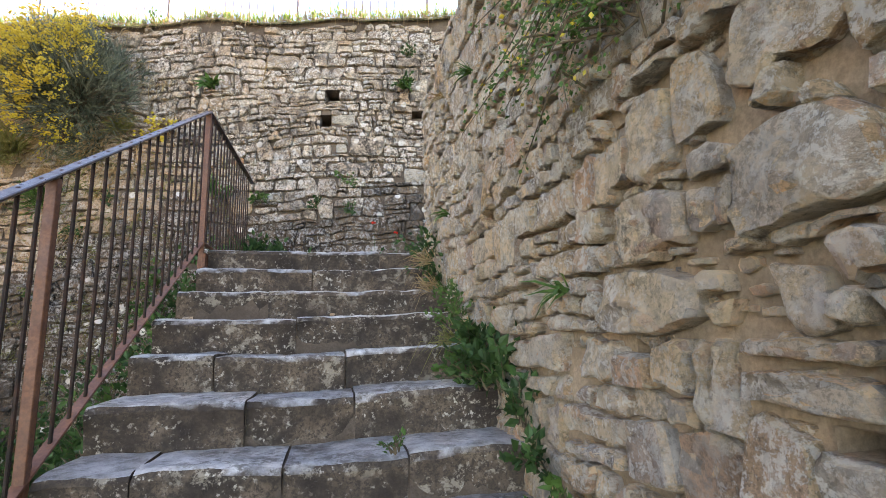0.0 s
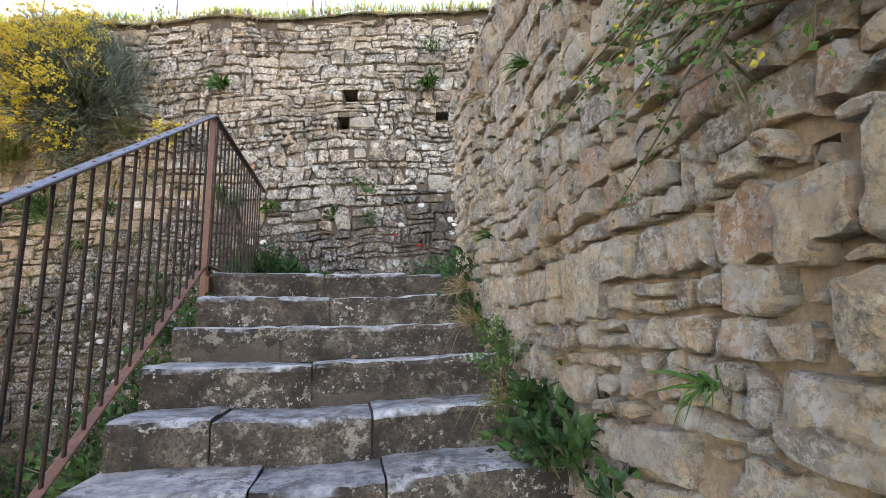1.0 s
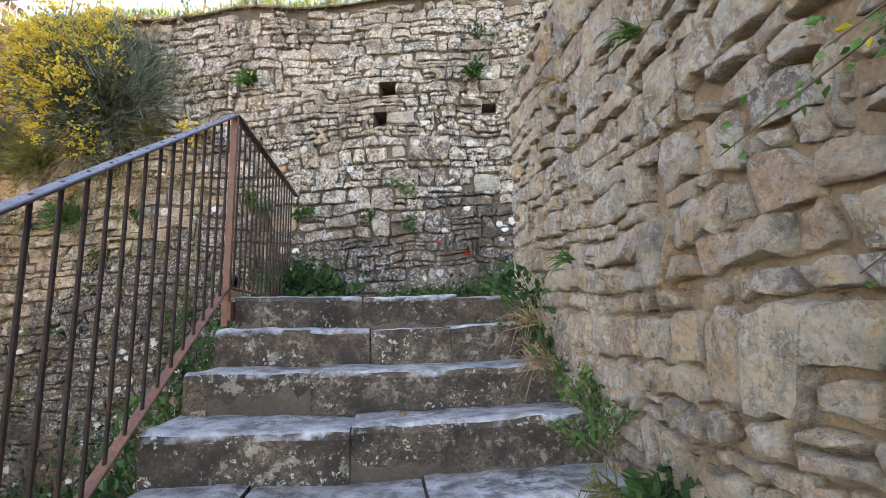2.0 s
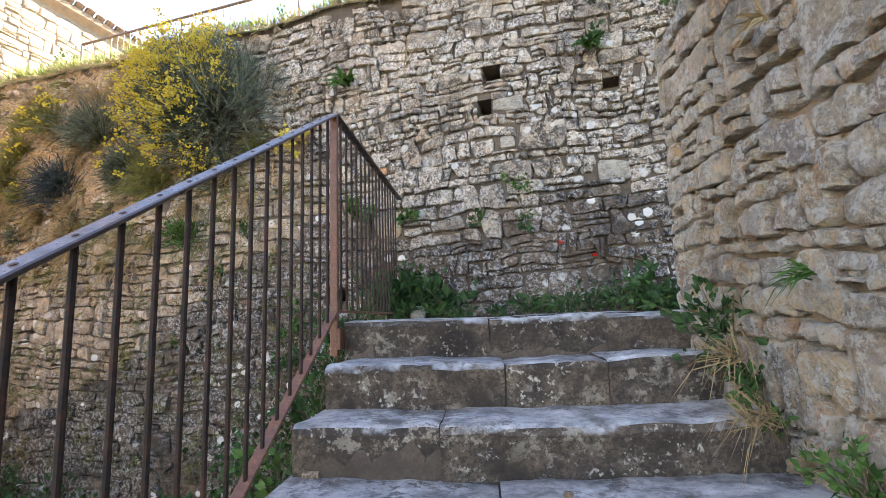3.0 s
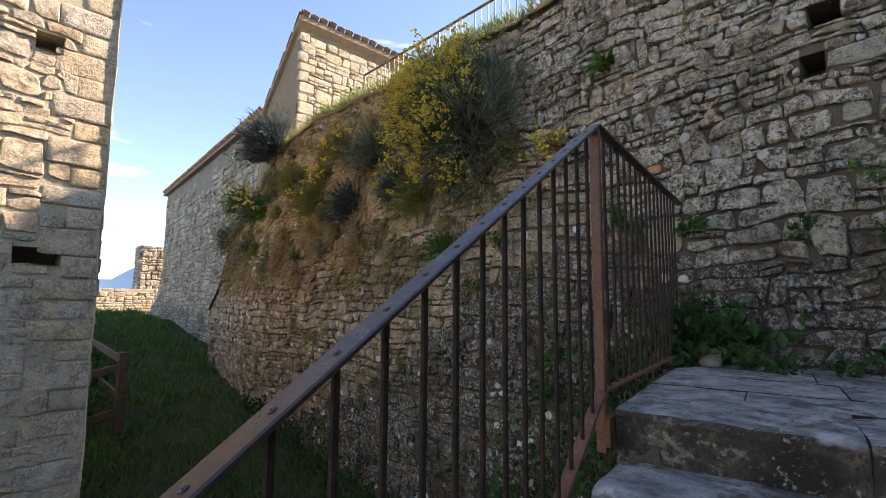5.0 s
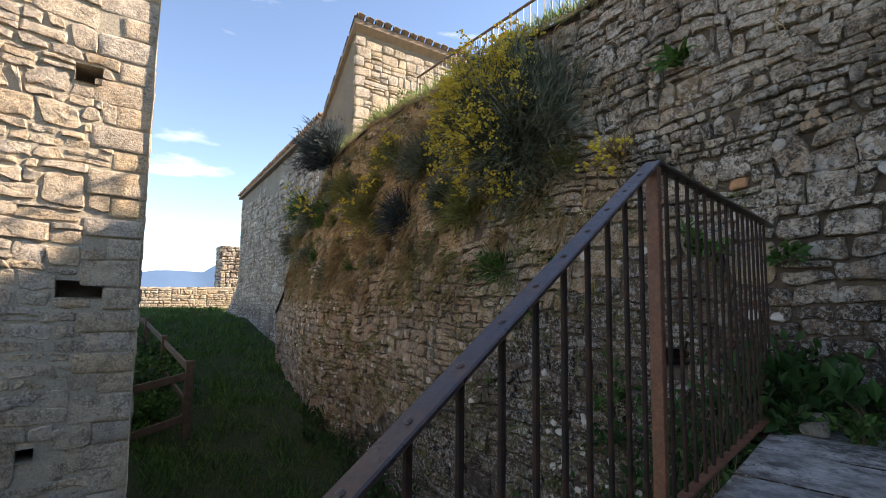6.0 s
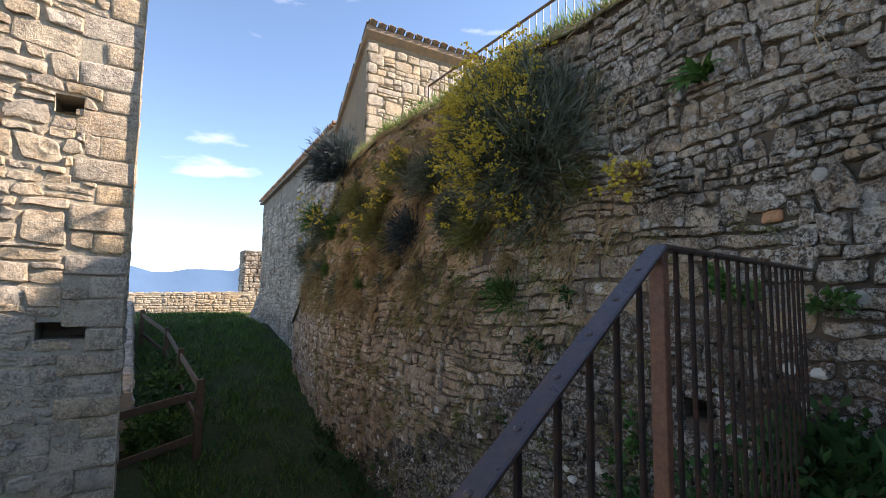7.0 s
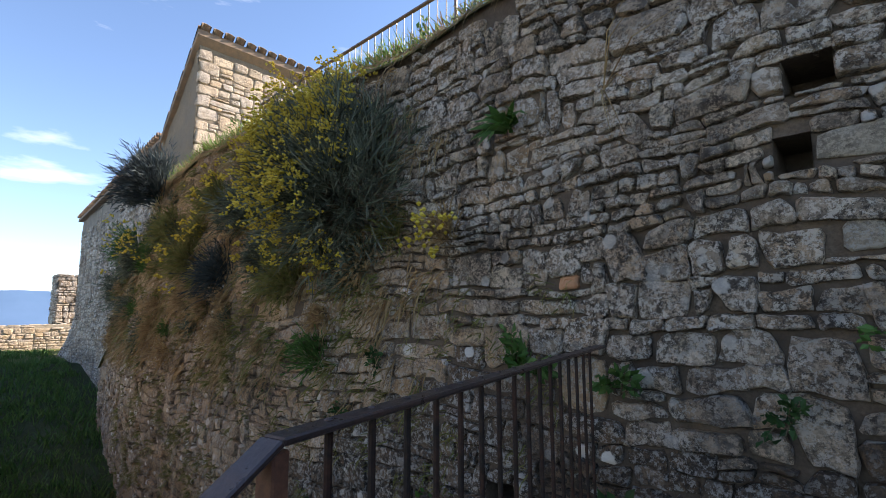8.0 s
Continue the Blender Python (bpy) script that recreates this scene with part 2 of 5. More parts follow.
LEAF_GREY = leaf_material("grey_green_needle", [(0.07, 0.08, 0.052), (0.15, 0.172, 0.118), (0.28, 0.3, 0.215)], 0.7)
LEAF_BLUE = leaf_material("blue_grey_needle", [(0.03, 0.042, 0.05), (0.06, 0.077, 0.08), (0.1, 0.125, 0.115)], 0.7)
LEAF_OLIVE = leaf_material("olive_leaf", [(0.168, 0.184, 0.050), (0.235, 0.224, 0.072), (0.286, 0.240, 0.079)], 0.7)
DRY = leaf_material("dry_straw", [(0.317, 0.207, 0.103), (0.427, 0.289, 0.144), (0.509, 0.385, 0.207)], 0.8)
FLOWER = leaf_material("yellow_flower_head", [(0.6, 0.45, 0.05), (0.75, 0.59, 0.08), (0.85, 0.7, 0.14)], 0.8)
POPPY = leaf_material("red_poppy_petal", [(0.7, 0.03, 0.02), (0.8, 0.06, 0.03)], 0.6)
GRASS = leaf_material("lane_grass", [(0.055, 0.125, 0.026), (0.095, 0.19, 0.04), (0.15, 0.235, 0.06)], 0.6)
# Grass for sunlit places, with part of the sun put into its colours.
GRASS_TOP = leaf_material("sunny_grass", [(0.13, 0.24, 0.05), (0.22, 0.32, 0.075), (0.36, 0.38, 0.13)], 0.6, 0.45)
STEM = plain_material("brown_stem", (0.1, 0.075, 0.045), (0.16, 0.12, 0.075), 40.0)
SOIL = soil_material("reddish_earth", (0.58, 0.39, 0.235), (0.45, 0.305, 0.19), (0.33, 0.27, 0.15))
GROUND = soil_material("grassy_soil", (0.05, 0.07, 0.022), (0.07, 0.085, 0.03), (0.045, 0.065, 0.02))
PALE_DRY_GROUND = soil_material("pale_dry_ground", (0.3, 0.25, 0.12), (0.22, 0.2, 0.08), (0.16, 0.17, 0.06))
TILE = plain_material("clay_roof_tile", (0.3, 0.2, 0.13), (0.2, 0.15, 0.11), 8.0)
WOOD = plain_material("weathered_dark_wood", (0.084, 0.058, 0.039), (0.129, 0.091, 0.061), 14.0)
# Distance haze is painted into these blue hill and valley colours.
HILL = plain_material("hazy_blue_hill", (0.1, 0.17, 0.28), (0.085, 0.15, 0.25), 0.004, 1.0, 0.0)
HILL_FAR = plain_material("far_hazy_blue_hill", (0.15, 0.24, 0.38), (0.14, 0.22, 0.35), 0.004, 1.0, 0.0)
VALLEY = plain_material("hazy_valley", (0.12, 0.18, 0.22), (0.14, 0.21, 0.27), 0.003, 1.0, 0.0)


# ---- building blocks ----
CT, ST = 0.9766, 0.2150


def stair(u, v, z):
    """A place from the stair's own axes: u up the flight, v to its wall side."""
    return Vector((CT * v - ST * u, ST * v + CT * u, z))


def mesh_of(name, verts, faces, mats, smooth=True, crisp=36.0):
    me = bpy.data.meshes.new(name)
    me.from_pydata([tuple(v) for v in verts], [], faces)
    for m in (mats if isinstance(mats, (list, tuple)) else [mats]):
        me.materials.append(m)
    me.polygons.foreach_set("use_smooth", [smooth] * len(me.polygons))
    if smooth:
        me.set_sharp_from_angle(angle=radians(crisp))
    me.update()
    return me


def part(name, geo, material, parent, label="", smooth=False, kind="", crisp=36.0):
    """One mesh object under a thing or a part; geo is a bmesh or a pair of vertex and face lists in world places."""
    if isinstance(geo, bmesh.types.BMesh):
        me = bpy.data.meshes.new(name)
        geo.to_mesh(me)
        geo.free()
        me.materials.append(material)
        me.polygons.foreach_set("use_smooth", [smooth] * len(me.polygons))
    else:
        me = mesh_of(name, geo[0], geo[1], material, smooth, crisp)
    ob = new(name, me)
    ob.parent = parent
    if parent is not None:
        root = parent
        base = Vector((0, 0, 0))
        while root is not None:
            base += root.location
            root = root.parent
        me.transform(Matrix.Translation(-base))
    return tagged(ob, label, kind=kind)


def thing(name, place, label, category, group="", kind=""):
    ob = new(name)
    ob.location = place
    ob.empty_display_size = 0.1
    return tagged(ob, label, category, group, kind)


def block(a, b, bevel=0.004, m=None, segments=1):
    """A bevelled box between two corners, as a bmesh."""
    bm = bmesh.new()
    bmesh.ops.create_cube(bm, size=1.0)
    a, b = Vector(a), Vector(b)
    bm.transform(Matrix.Translation((a + b) / 2) @ Matrix.Diagonal((*(b - a), 1)))
    if bevel:
        bmesh.ops.bevel(bm, geom=bm.edges[:], offset=bevel, segments=segments, affect="EDGES")
    if m is not None:
        bm.transform(m)
    return bm


def beam(p, q, wide, high, side=None, bevel=0.003):
    """A bar from p to q; wide lies along side, high across it."""
    p, q = Vector(p), Vector(q)
    d = (q - p).normalized()
    s = Vector(side) if side else (d.cross(Vector((0, 0, 1))) if abs(d.z) < 0.98 else Vector((1, 0, 0)))
    s = (s - d * s.dot(d)).normalized()
    n = s.cross(d)
    m = Matrix(((s.x, d.x, n.x, 0), (s.y, d.y, n.y, 0), (s.z, d.z, n.z, 0), (0, 0, 0, 1)))
    bm = block((-wide / 2, 0, -high / 2), (wide / 2, (q - p).length, high / 2), bevel)
    bm.transform(Matrix.Translation(p) @ m)
    return bm


def rod(p, q, r, sides=6, r2=None):
    """A round bar as vertex and face lists."""
    p, q = Vector(p), Vector(q)
    d = (q - p).normalized()
    a = d.orthogonal().normalized()
    b = d.cross(a)
    vs, r2 = [], r if r2 is None else r2
    for c, rr in ((p, r), (q, r2)):
        vs += [c + rr * (math.cos(k * math.tau / sides) * a + math.sin(k * math.tau / sides) * b) for k in range(sides)]
    fs = [(k, (k + 1) % sides, sides + (k + 1) % sides, sides + k) for k in range(sides)]
    return vs, fs + [tuple(range(sides))[::-1], tuple(range(sides, 2 * sides))]


def merge(pairs):
    vs, fs = [], []
    for v, f in pairs:
        o = len(vs)
        vs += v
        fs += [tuple(i + o for i in g) for g in f]
    return vs, fs


# ---- rubble masonry ----
def rubble(rng, s0, s1, z0, z1, high, wide, fixed=(), split=0.25, gap=0.006):
    """Stones of a rubble wall as rectangles (s, z, width, height): patches of short courses, broken up at random."""
    out, todo = [], [(s0, z0, s1 - s0, z1 - z0, 0)]
    while todo:
        a, z, w, h, level = todo.pop()
        if level == 0:
            if w > 9 * wide[1] or (w > 4 * wide[1] and w > 2.2 * h):
                k = w * rng.uniform(0.35, 0.65)
                todo += [(a, z, k, h, 0), (a + k, z, w - k, h, 0)]
            elif h > 3 * high[1]:
                k = h * rng.uniform(0.35, 0.65)
                todo += [(a, z, w, k, 0), (a, z + k, w, h - k, 0)]
            else:
                todo.append((a, z, w, h, 1))
        elif level == 1:
            top = rng.uniform(*high) * (1.5 if rng.random() < 0.25 else 1.0)
            if h > 1.35 * top:
                k = max(high[0], min(h - high[0], h * rng.uniform(0.3, 0.7)))
                if w > 2.5 * wide[1] and rng.random() < 0.5:
                    k = w * rng.uniform(0.35, 0.65)
                    todo += [(a, z, k, h, 1), (a + k, z, w - k, h, 1)]
                else:
                    todo += [(a, z, w, k, 1), (a, z + k, w, h - k, 1)]
            else:
                todo.append((a, z, w, h, 2))
        else:
            most = max(0.8 * h, rng.uniform(*wide) * (1.4 if rng.random() < 0.12 else 1.0))
            if w > 1.4 * most:
                k = w * rng.uniform(0.3, 0.7)
                todo += [(a, z, k, h, 2), (a + k, z, w - k, h, 2)]
            elif h > 0.1 and rng.random() < split:
                k = h * rng.uniform(0.35, 0.65)
                out += [(a, z, w, k), (a, z + k, w, h - k)]
            else:
                out.append((a, z, w, h))
    for fs, fz, fw, fh in fixed:
        left = []
        for a, z, w, h in out:
            b, t = a + w, z + h
            if a < fs + fw and b > fs and z < fz + fh and t > fz:
                lo, hi = max(z, fz), min(t, fz + fh)
                left += [q for q in ((a, z, w, fz - z), (a, fz + fh, w, t - fz - fh), (a, lo, fs - a, hi - lo), (fs + fw, lo, b - fs - fw, hi - lo)) if q[2] > 0.022 and q[3] > 0.02]
            else:
                left.append((a, z, w, h))
        out = left
    return [(a + gap, z + gap, w - 2 * gap, h - 2 * gap) for a, z, w, h in out if w > 0.025 and h > 0.022]


def wander(s, z, amp):
    n = noise.noise_vector(Vector((s * 1.3, z * 1.9, 4.2)))
    m = noise.noise_vector(Vector((s * 4.1, z * 4.7, 9.1)))
    return s + amp * (n.x + 0.35 * m.x), z + amp * (1.2 * n.y + 0.45 * m.y)


def stone_geo(rng, rect, to_world, proud, amp=0.03, sides=10, square=4.5, sink=0.05):
    """One chipped, uneven stone with a fairly flat face, bedded in its wall."""
    s, z, w, h = rect
    cs, cz = s + w / 2, z + h / 2
    short = min(w, h)
    loose = 0.0 if square > 6.5 else 1.0
    corner = []
    for x, y in ((1, 1), (-1, 1), (-1, -1), (1, -1)):
        j = short * (0.02 + 0.05 * loose)
        corner.append((x * w / 2 + x * rng.gauss(-0.15, 1) * j, y * h / 2 + y * rng.gauss(-0.1, 0.9) * j))
    ring = []
    per = max(2, sides // 4)
    for k in range(4):
        (x0, y0), (x1, y1) = corner[k], corner[(k + 1) % 4]
        cut = rng.uniform(0.05, 0.2) if loose else 0.05
        for q in range(per):
            f = cut + (1 - 2 * cut) * q / (per - 1)
            bow = loose * rng.uniform(-0.05, 0.075) * short * (1 if 0 < q < per - 1 else 0.3)
            x, y = x0 + (x1 - x0) * f, y0 + (y1 - y0) * f
            n = math.hypot(x1 - x0, y1 - y0) or 1.0
            ring.append((x + bow * (y1 - y0) / n, y - bow * (x1 - x0) / n))
    sides = len(ring)
    out = proud * rng.uniform(0.4, 1.4)
    tx, ty = rng.uniform(-0.45, 0.45) * out / w, rng.uniform(-0.5, 0.4) * out / h
    vs = []
    lip = min(0.22, 0.012 / short + 0.03)
    for scale, d, jit in ((1.0, -sink, 0.0), (1.0, 0.4 * out, 0.10), (1 - lip, 0.86 * out, 0.12), (1 - 2.4 * lip, out, 0.14), (0.38, out * rng.uniform(0.85, 1.2), 0.2)):
        for x, y in ring:
            a, b = wander(cs + x * scale, cz + y * scale, amp)
            vs.append(to_world(a, b, d + rng.uniform(-jit, jit) * out + (0 if d < 0 else (tx * x + ty * y) * scale)))
    a, b = wander(cs, cz, amp)
    vs.append(to_world(a, b, out * rng.uniform(0.85, 1.2)))
    fs = []
    for r in range(4):
        for k in range(sides):
            i, j = r * sides + k, r * sides + (k + 1) % sides
            fs.append((i, j, j + sides, i + sides))
    last = 4 * sides
    fs += [(last + k, last + (k + 1) % sides, len(vs) - 1) for k in range(sides)]
    return vs, fs


def masonry(wall, rng, rects, to_world, material, near, proud, sides=10, amp=0.03, square=4.5):
    """Beds stones in a wall: those in the stretch near (s0, s1, z0, z1) are pieces of their own, up to 300; the rest is one field."""
    rest, count = [], 0
    for r in rects:
        geo = stone_geo(rng, r, to_world, proud, amp, sides, square)
        if near and count < 300 and near[0] < r[0] < near[1] and near[2] < r[1] < near[3]:
            part("stone", geo, material, wall, smooth=True)
            count += 1
        else:
            rest.append(geo)
    if rest:
        part("rubble", merge(rest), material, wall, "small bedded rubble stones", True, "stuff")


def clip_cell(poly, nx, ny, c):
    """Keeps the side nx * x + ny * y <= c of a convex outline."""
    out = []
    for k, (x0, y0) in enumerate(poly):
        x1, y1 = poly[(k + 1) % len(poly)]
        a, b = nx * x0 + ny * y0 - c, nx * x1 + ny * y1 - c
        if a <= 0:
            out.append((x0, y0))
        if a * b < 0:
            f = a / (a - b)
            out.append((x0 + (x1 - x0) * f, y0 + (y1 - y0) * f))
    return out


def field_stones(rng, s0, s1, z0, z1, high, long=(0.9, 3.0), holes=(), gap=0.012, double=0.1, halve=0.22, sway=0.05):
    """Outlines of rubble in wavering courses: uneven beds, slanting joints, some stones two courses tall, some split into thin ones.
    double is a share, or a function of the place that gives it."""
    def bend(s, z):
        return sway * noise.noise(Vector((s * 0.7, z * 0.9, 5.0))) + 0.35 * sway * noise.noise(Vector((s * 2.6, z * 2.6, 9.0))) + 0.14 * high * noise.noise(Vector((s * 9.0, z * 7.0, 2.0)))

    beds, z = [], z0 - 0.1
    while z < z1 + 0.1:
        beds.append(z)
        z += high * rng.choice((0.6, 0.75, 0.9, 1.0, 1.1, 1.3, 1.5))
    beds.append(z)
    out, taken = [], []
    for k in range(len(beds) - 2):
        row = beds[k + 1] - beds[k]
        after = []
        s = s0 - rng.uniform(0, 0.2)
        while s < s1:
            w = row * rng.uniform(*long) * (1.5 if rng.random() < 0.1 else 1.0)
            block = next((t for t in taken if t[0] < s + 0.4 * w and t[1] > s + 0.02), None)
            if block:
                if block[0] - s > 0.045:
                    w = block[0] - s
                else:
                    s = block[1]
                    continue
            share = double(s, beds[k]) if callable(double) else double
            tall = rng.random() < share and w > 0.8 * row and not block
            top = beds[k + 2] if tall else beds[k + 1]
            if tall:
                after.append((s, s + w))
            pieces = [(s, s + w, beds[k], top)]
            if not tall and row > 0.075 and w > 1.1 * row and rng.random() < halve:
                m = beds[k] + row * rng.uniform(0.35, 0.65)
                pieces = [(s, s + w, beds[k], m), (s, s + w, m, top)]
            elif tall and rng.random() < 0.3:
                m = s + w * rng.uniform(0.35, 0.65)
                pieces = [(s, m, beds[k], top), (m, s + w, beds[k], top)]
            for x0, x1, y0, y1 in pieces:
                g, h = gap * rng.uniform(0.25, 0.9), y1 - y0
                j = min(0.16 * h, 0.016)
                n = 1 if x1 - x0 < 0.12 else 2
                lean0, lean1 = rng.gauss(0, 0.09) * h, rng.gauss(0, 0.09) * h
                low = [(x0 + g - lean0 + (x1 - x0 - 2 * g + lean0 + lean1) * i / (n + 1), y0 + g) for i in range(n + 2)]
                upp = [(x1 - g - lean1 - (x1 - x0 - 2 * g - lean0 - lean1) * i / (n + 1), y1 - g - (0.12 * h * rng.random() if i in (0, n + 1) else 0)) for i in range(n + 2)]
                poly = [(x + rng.uniform(-j, j), y + rng.uniform(-j, j)) for x, y in low + upp]
                poly = [(x, y + bend(x, y)) for x, y in poly]
                cx, cz = sum(p[0] for p in poly) / len(poly), sum(p[1] for p in poly) / len(poly)
                for a, b, ww, hh in holes:
                    if len(poly) > 2 and min(p[0] for p in poly) < a + ww and max(p[0] for p in poly) > a and min(p[1] for p in poly) < b + hh and max(p[1] for p in poly) > b:
                        gaps = (a - cx, cx - a - ww, b - cz, cz - b - hh)
                        poly = clip_cell(poly, *((1, 0, a), (-1, 0, -a - ww), (0, 1, b), (0, -1, -b - hh))[gaps.index(max(gaps))])
                for side in ((1, 0, s1), (-1, 0, -s0), (0, 1, z1), (0, -1, -z0)):
                    poly = clip_cell(poly, *side) if len(poly) > 2 else poly
                if len(poly) > 2 and max(p[0] for p in poly) - min(p[0] for p in poly) > 0.025 and max(p[1] for p in poly) - min(p[1] for p in poly) > 0.018:
                    out.append(poly)
            s += w
        taken = after
    return out


def rough_block(rng, r, j=0.018):
    """The outline of one large stone round a rectangle."""
    a, b, w, h = r
    ring = [(0.02, 0.1), (0.2, 0.0), (0.55, 0.02), (0.85, 0.0), (1.0, 0.18), (0.98, 0.6), (0.9, 0.95), (0.6, 1.0), (0.25, 0.97), (0.0, 0.75)]
    return [(a + w * x + rng.uniform(-j, j), b + h * y + rng.uniform(-j, j)) for x, y in ring]


def hewn_geo(rng, poly, to_world, proud, rings=3, chip=0.012, soft=0.2):
    """One field stone from its outline: knocked-off corners, a broken face, sides that run back into the bed."""
    ring = []
    for k, (x0, y0) in enumerate(poly):
        x1, y1 = poly[(k + 1) % len(poly)]
        if math.hypot(x1 - x0, y1 - y0) < 0.012:
            continue
        c = soft * rng.uniform(0.4, 1.3)
        ring += [(x0 + (x1 - x0) * c, y0 + (y1 - y0) * c), (x0 + (x1 - x0) * (1 - c), y0 + (y1 - y0) * (1 - c))]
        if math.hypot(x1 - x0, y1 - y0) > 0.09:
            ring.insert(-1, (x0 + (x1 - x0) * 0.5 + rng.uniform(-0.006, 0.006), y0 + (y1 - y0) * 0.5 + rng.uniform(-0.006, 0.006)))
    if len(ring) < 4:
        return None
    cx, cy = sum(p[0] for p in ring) / len(ring), sum(p[1] for p in ring) / len(ring)
    wide, tall = max(p[0] for p in ring) - min(p[0] for p in ring), max(p[1] for p in ring) - min(p[1] for p in ring)
    out = proud * rng.uniform(0.25, 1.5)
    tx, ty = rng.uniform(-0.5, 0.5) * out / wide, rng.uniform(-0.6, 0.45) * out / tall
    lip = min(0.24, 0.007 / min(wide, tall) + 0.035)
    seed = rng.uniform(0, 99)
    levels = [(1.0, -0.06), (1.0, 0.35 * out), (1 - lip, 0.9 * out)] + [((1 - lip) * (1 - (k + 1) / (rings + 0.6)), out) for k in range(rings - 1)]
    vs, n = [], len(ring)
    for scale, d in levels + [(0.0, out)]:
        for x, y in (ring if scale else [(cx, cy)]):
            dx, dy = (x - cx) * scale, (y - cy) * scale
            lump = noise.noise(Vector((dx * 15 + seed, dy * 19, seed))) + 0.5 * noise.noise(Vector((dx * 38, dy * 38 + seed, 3.0)))
            q = d + (0 if d < 0 else chip * lump * (0.6 if scale == 1.0 else 1.0) + tx * dx + ty * dy)
            j = 0.0 if d < 0 else 0.25 * chip
            vs.append(to_world(cx + dx + rng.uniform(-j, j), cy + dy + rng.uniform(-j, j), q))
    fs = []
    for r in range(len(levels) - 1):
        for k in range(n):
            i, j = r * n + k, r * n + (k + 1) % n
            fs.append((i, j, j + n, i + n))
    last = (len(levels) - 1) * n
    fs += [(last + k, last + (k + 1) % n, len(vs) - 1) for k in range(n)]
    return vs, fs


def field_masonry(wall, rng, polys, to_world, material, near, proud, rings=3, chip=0.012, soft=0.2):
    """Beds field stones in a wall: those in the stretch near (s0, s1, z0, z1) are pieces of their own, up to 300; the rest is one field."""
    rest, count = [], 0
    for p in polys:
        geo = hewn_geo(rng, p, to_world, proud, rings, chip, soft)
        if geo is None:
            continue
        if near and count < 300 and near[0] < p[0][0] < near[1] and near[2] < p[0][1] < near[3]:
            part("stone", geo, material, wall, smooth=True, crisp=19.0)
            count += 1
        else:
            rest.append(geo)
    if rest:
        part("rubble", merge(rest), material, wall, "small bedded rubble stones", True, "stuff", 19.0)


def middle(poly):
    return sum(p[0] for p in poly) / len(poly), sum(p[1] for p in poly) / len(poly)


def sheet(ss, zs, to_world, depth=0.0, rough=0.006, holes=(), deep=0.28):
    """The mortar bed: a grid with recesses where the wall has holes."""
    ss, zs = sorted(set(ss) | {e for h in holes for e in (h[0], h[0] + h[2])}), sorted(set(zs) | {e for h in holes for e in (h[1], h[1] + h[3])})
    vs, fs = [], []

    def inside(a, b):
        return any(h[0] < a < h[0] + h[2] and h[1] < b < h[1] + h[3] for h in holes)

    for z in zs:
        for s in ss:
            vs.append(to_world(s, z, depth + rough * noise.noise(Vector((s * 9, z * 9, 1.5))) + 2 * rough * noise.noise(Vector((s * 2, z * 2, 7)))))
    n = len(ss)
    for j in range(len(zs) - 1):
        for i in range(n - 1):
            if not inside((ss[i] + ss[i + 1]) / 2, (zs[j] + zs[j + 1]) / 2):
                fs.append((j * n + i, j * n + i + 1, (j + 1) * n + i + 1, (j + 1) * n + i))
    for a, b, w, h in holes:
        o = len(vs)
        for d in (depth + 0.02, depth - deep):
            vs += [to_world(a, b, d), to_world(a + w, b, d), to_world(a + w, b + h, d), to_world(a, b + h, d)]
        fs += [(o + k, o + (k + 1) % 4, o + 4 + (k + 1) % 4, o + 4 + k) for k in range(4)] + [(o + 4, o + 5, o + 6, o + 7)]
    return vs, fs


def span(a, b, step):
    n = max(1, round((b - a) / step))
    return [a + (b - a) * k / n for k in range(n + 1)]


# ---- the ground: one sheet from the stair foot to the valley ----
LANE_X = [-30.0, -25.5, -22.0, -14.5, -9.0, -5.0, 0.0, 10.0]
LANE_Z = [2.2, 2.15, 2.05, 1.25, 0.68, 0.2, -0.05, -0.1]


def ground_z(x, y):
    z = float(np.interp(x, LANE_X, LANE_Z))
    z += 0.05 * noise.noise(Vector((x * 0.9, y * 0.9, 0))) + 0.1 * max(0.0, min(1.0, (y - 4.4) / 0.8)) * (1 if x > -20 else 0)
    fall = max(0.0, -26.0 - x, 1.7 - y if x < -9.6 else 0.0, y - 40, x - 30, -14 - y)
    return z - 70.0 * (1 - math.exp(-fall / 45.0)) if fall > 0 else z


gx = [-4000, -2000, -900, -400, -200, -120, -80, -60, -48, -40, -34, -30, -28, -26.5] + span(-25.5, 4, 0.42) + [6, 9, 14, 22, 40, 90, 300, 1500, 4000]
gy = [-4000, -1500, -500, -200, -90, -50, -30, -20, -14, -9, -6, -4, -3] + span(-2, 6.4, 0.3) + [8, 11, 16, 25, 40, 90, 300, 1500, 4000]
gv = [(x, y, ground_z(x, y)) for y in gy for x in gx]
gf = [(j * len(gx) + i, j * len(gx) + i + 1, (j + 1) * len(gx) + i + 1, (j + 1) * len(gx) + i) for j in range(len(gy) - 1) for i in range(len(gx) - 1)]
ground = tagged(new("ground", mesh_of("ground", gv, gf, [GROUND, PALE_DRY_GROUND, VALLEY])), "shaded grassy lane running out to a hazy valley", "ground", kind="structure")
# Unseen ground at y < -1.2 is pale, to bounce light onto the wall.
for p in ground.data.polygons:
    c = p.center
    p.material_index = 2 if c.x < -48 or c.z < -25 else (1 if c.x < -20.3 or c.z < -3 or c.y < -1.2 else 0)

# ---- retaining wall behind the landing ----
WALL_TOP = 5.3


def back_y(x):
    return 5.2 if x > -8 else 5.2 + 0.5 * min(1.0, (-8 - x) / 4.0) ** 1.5


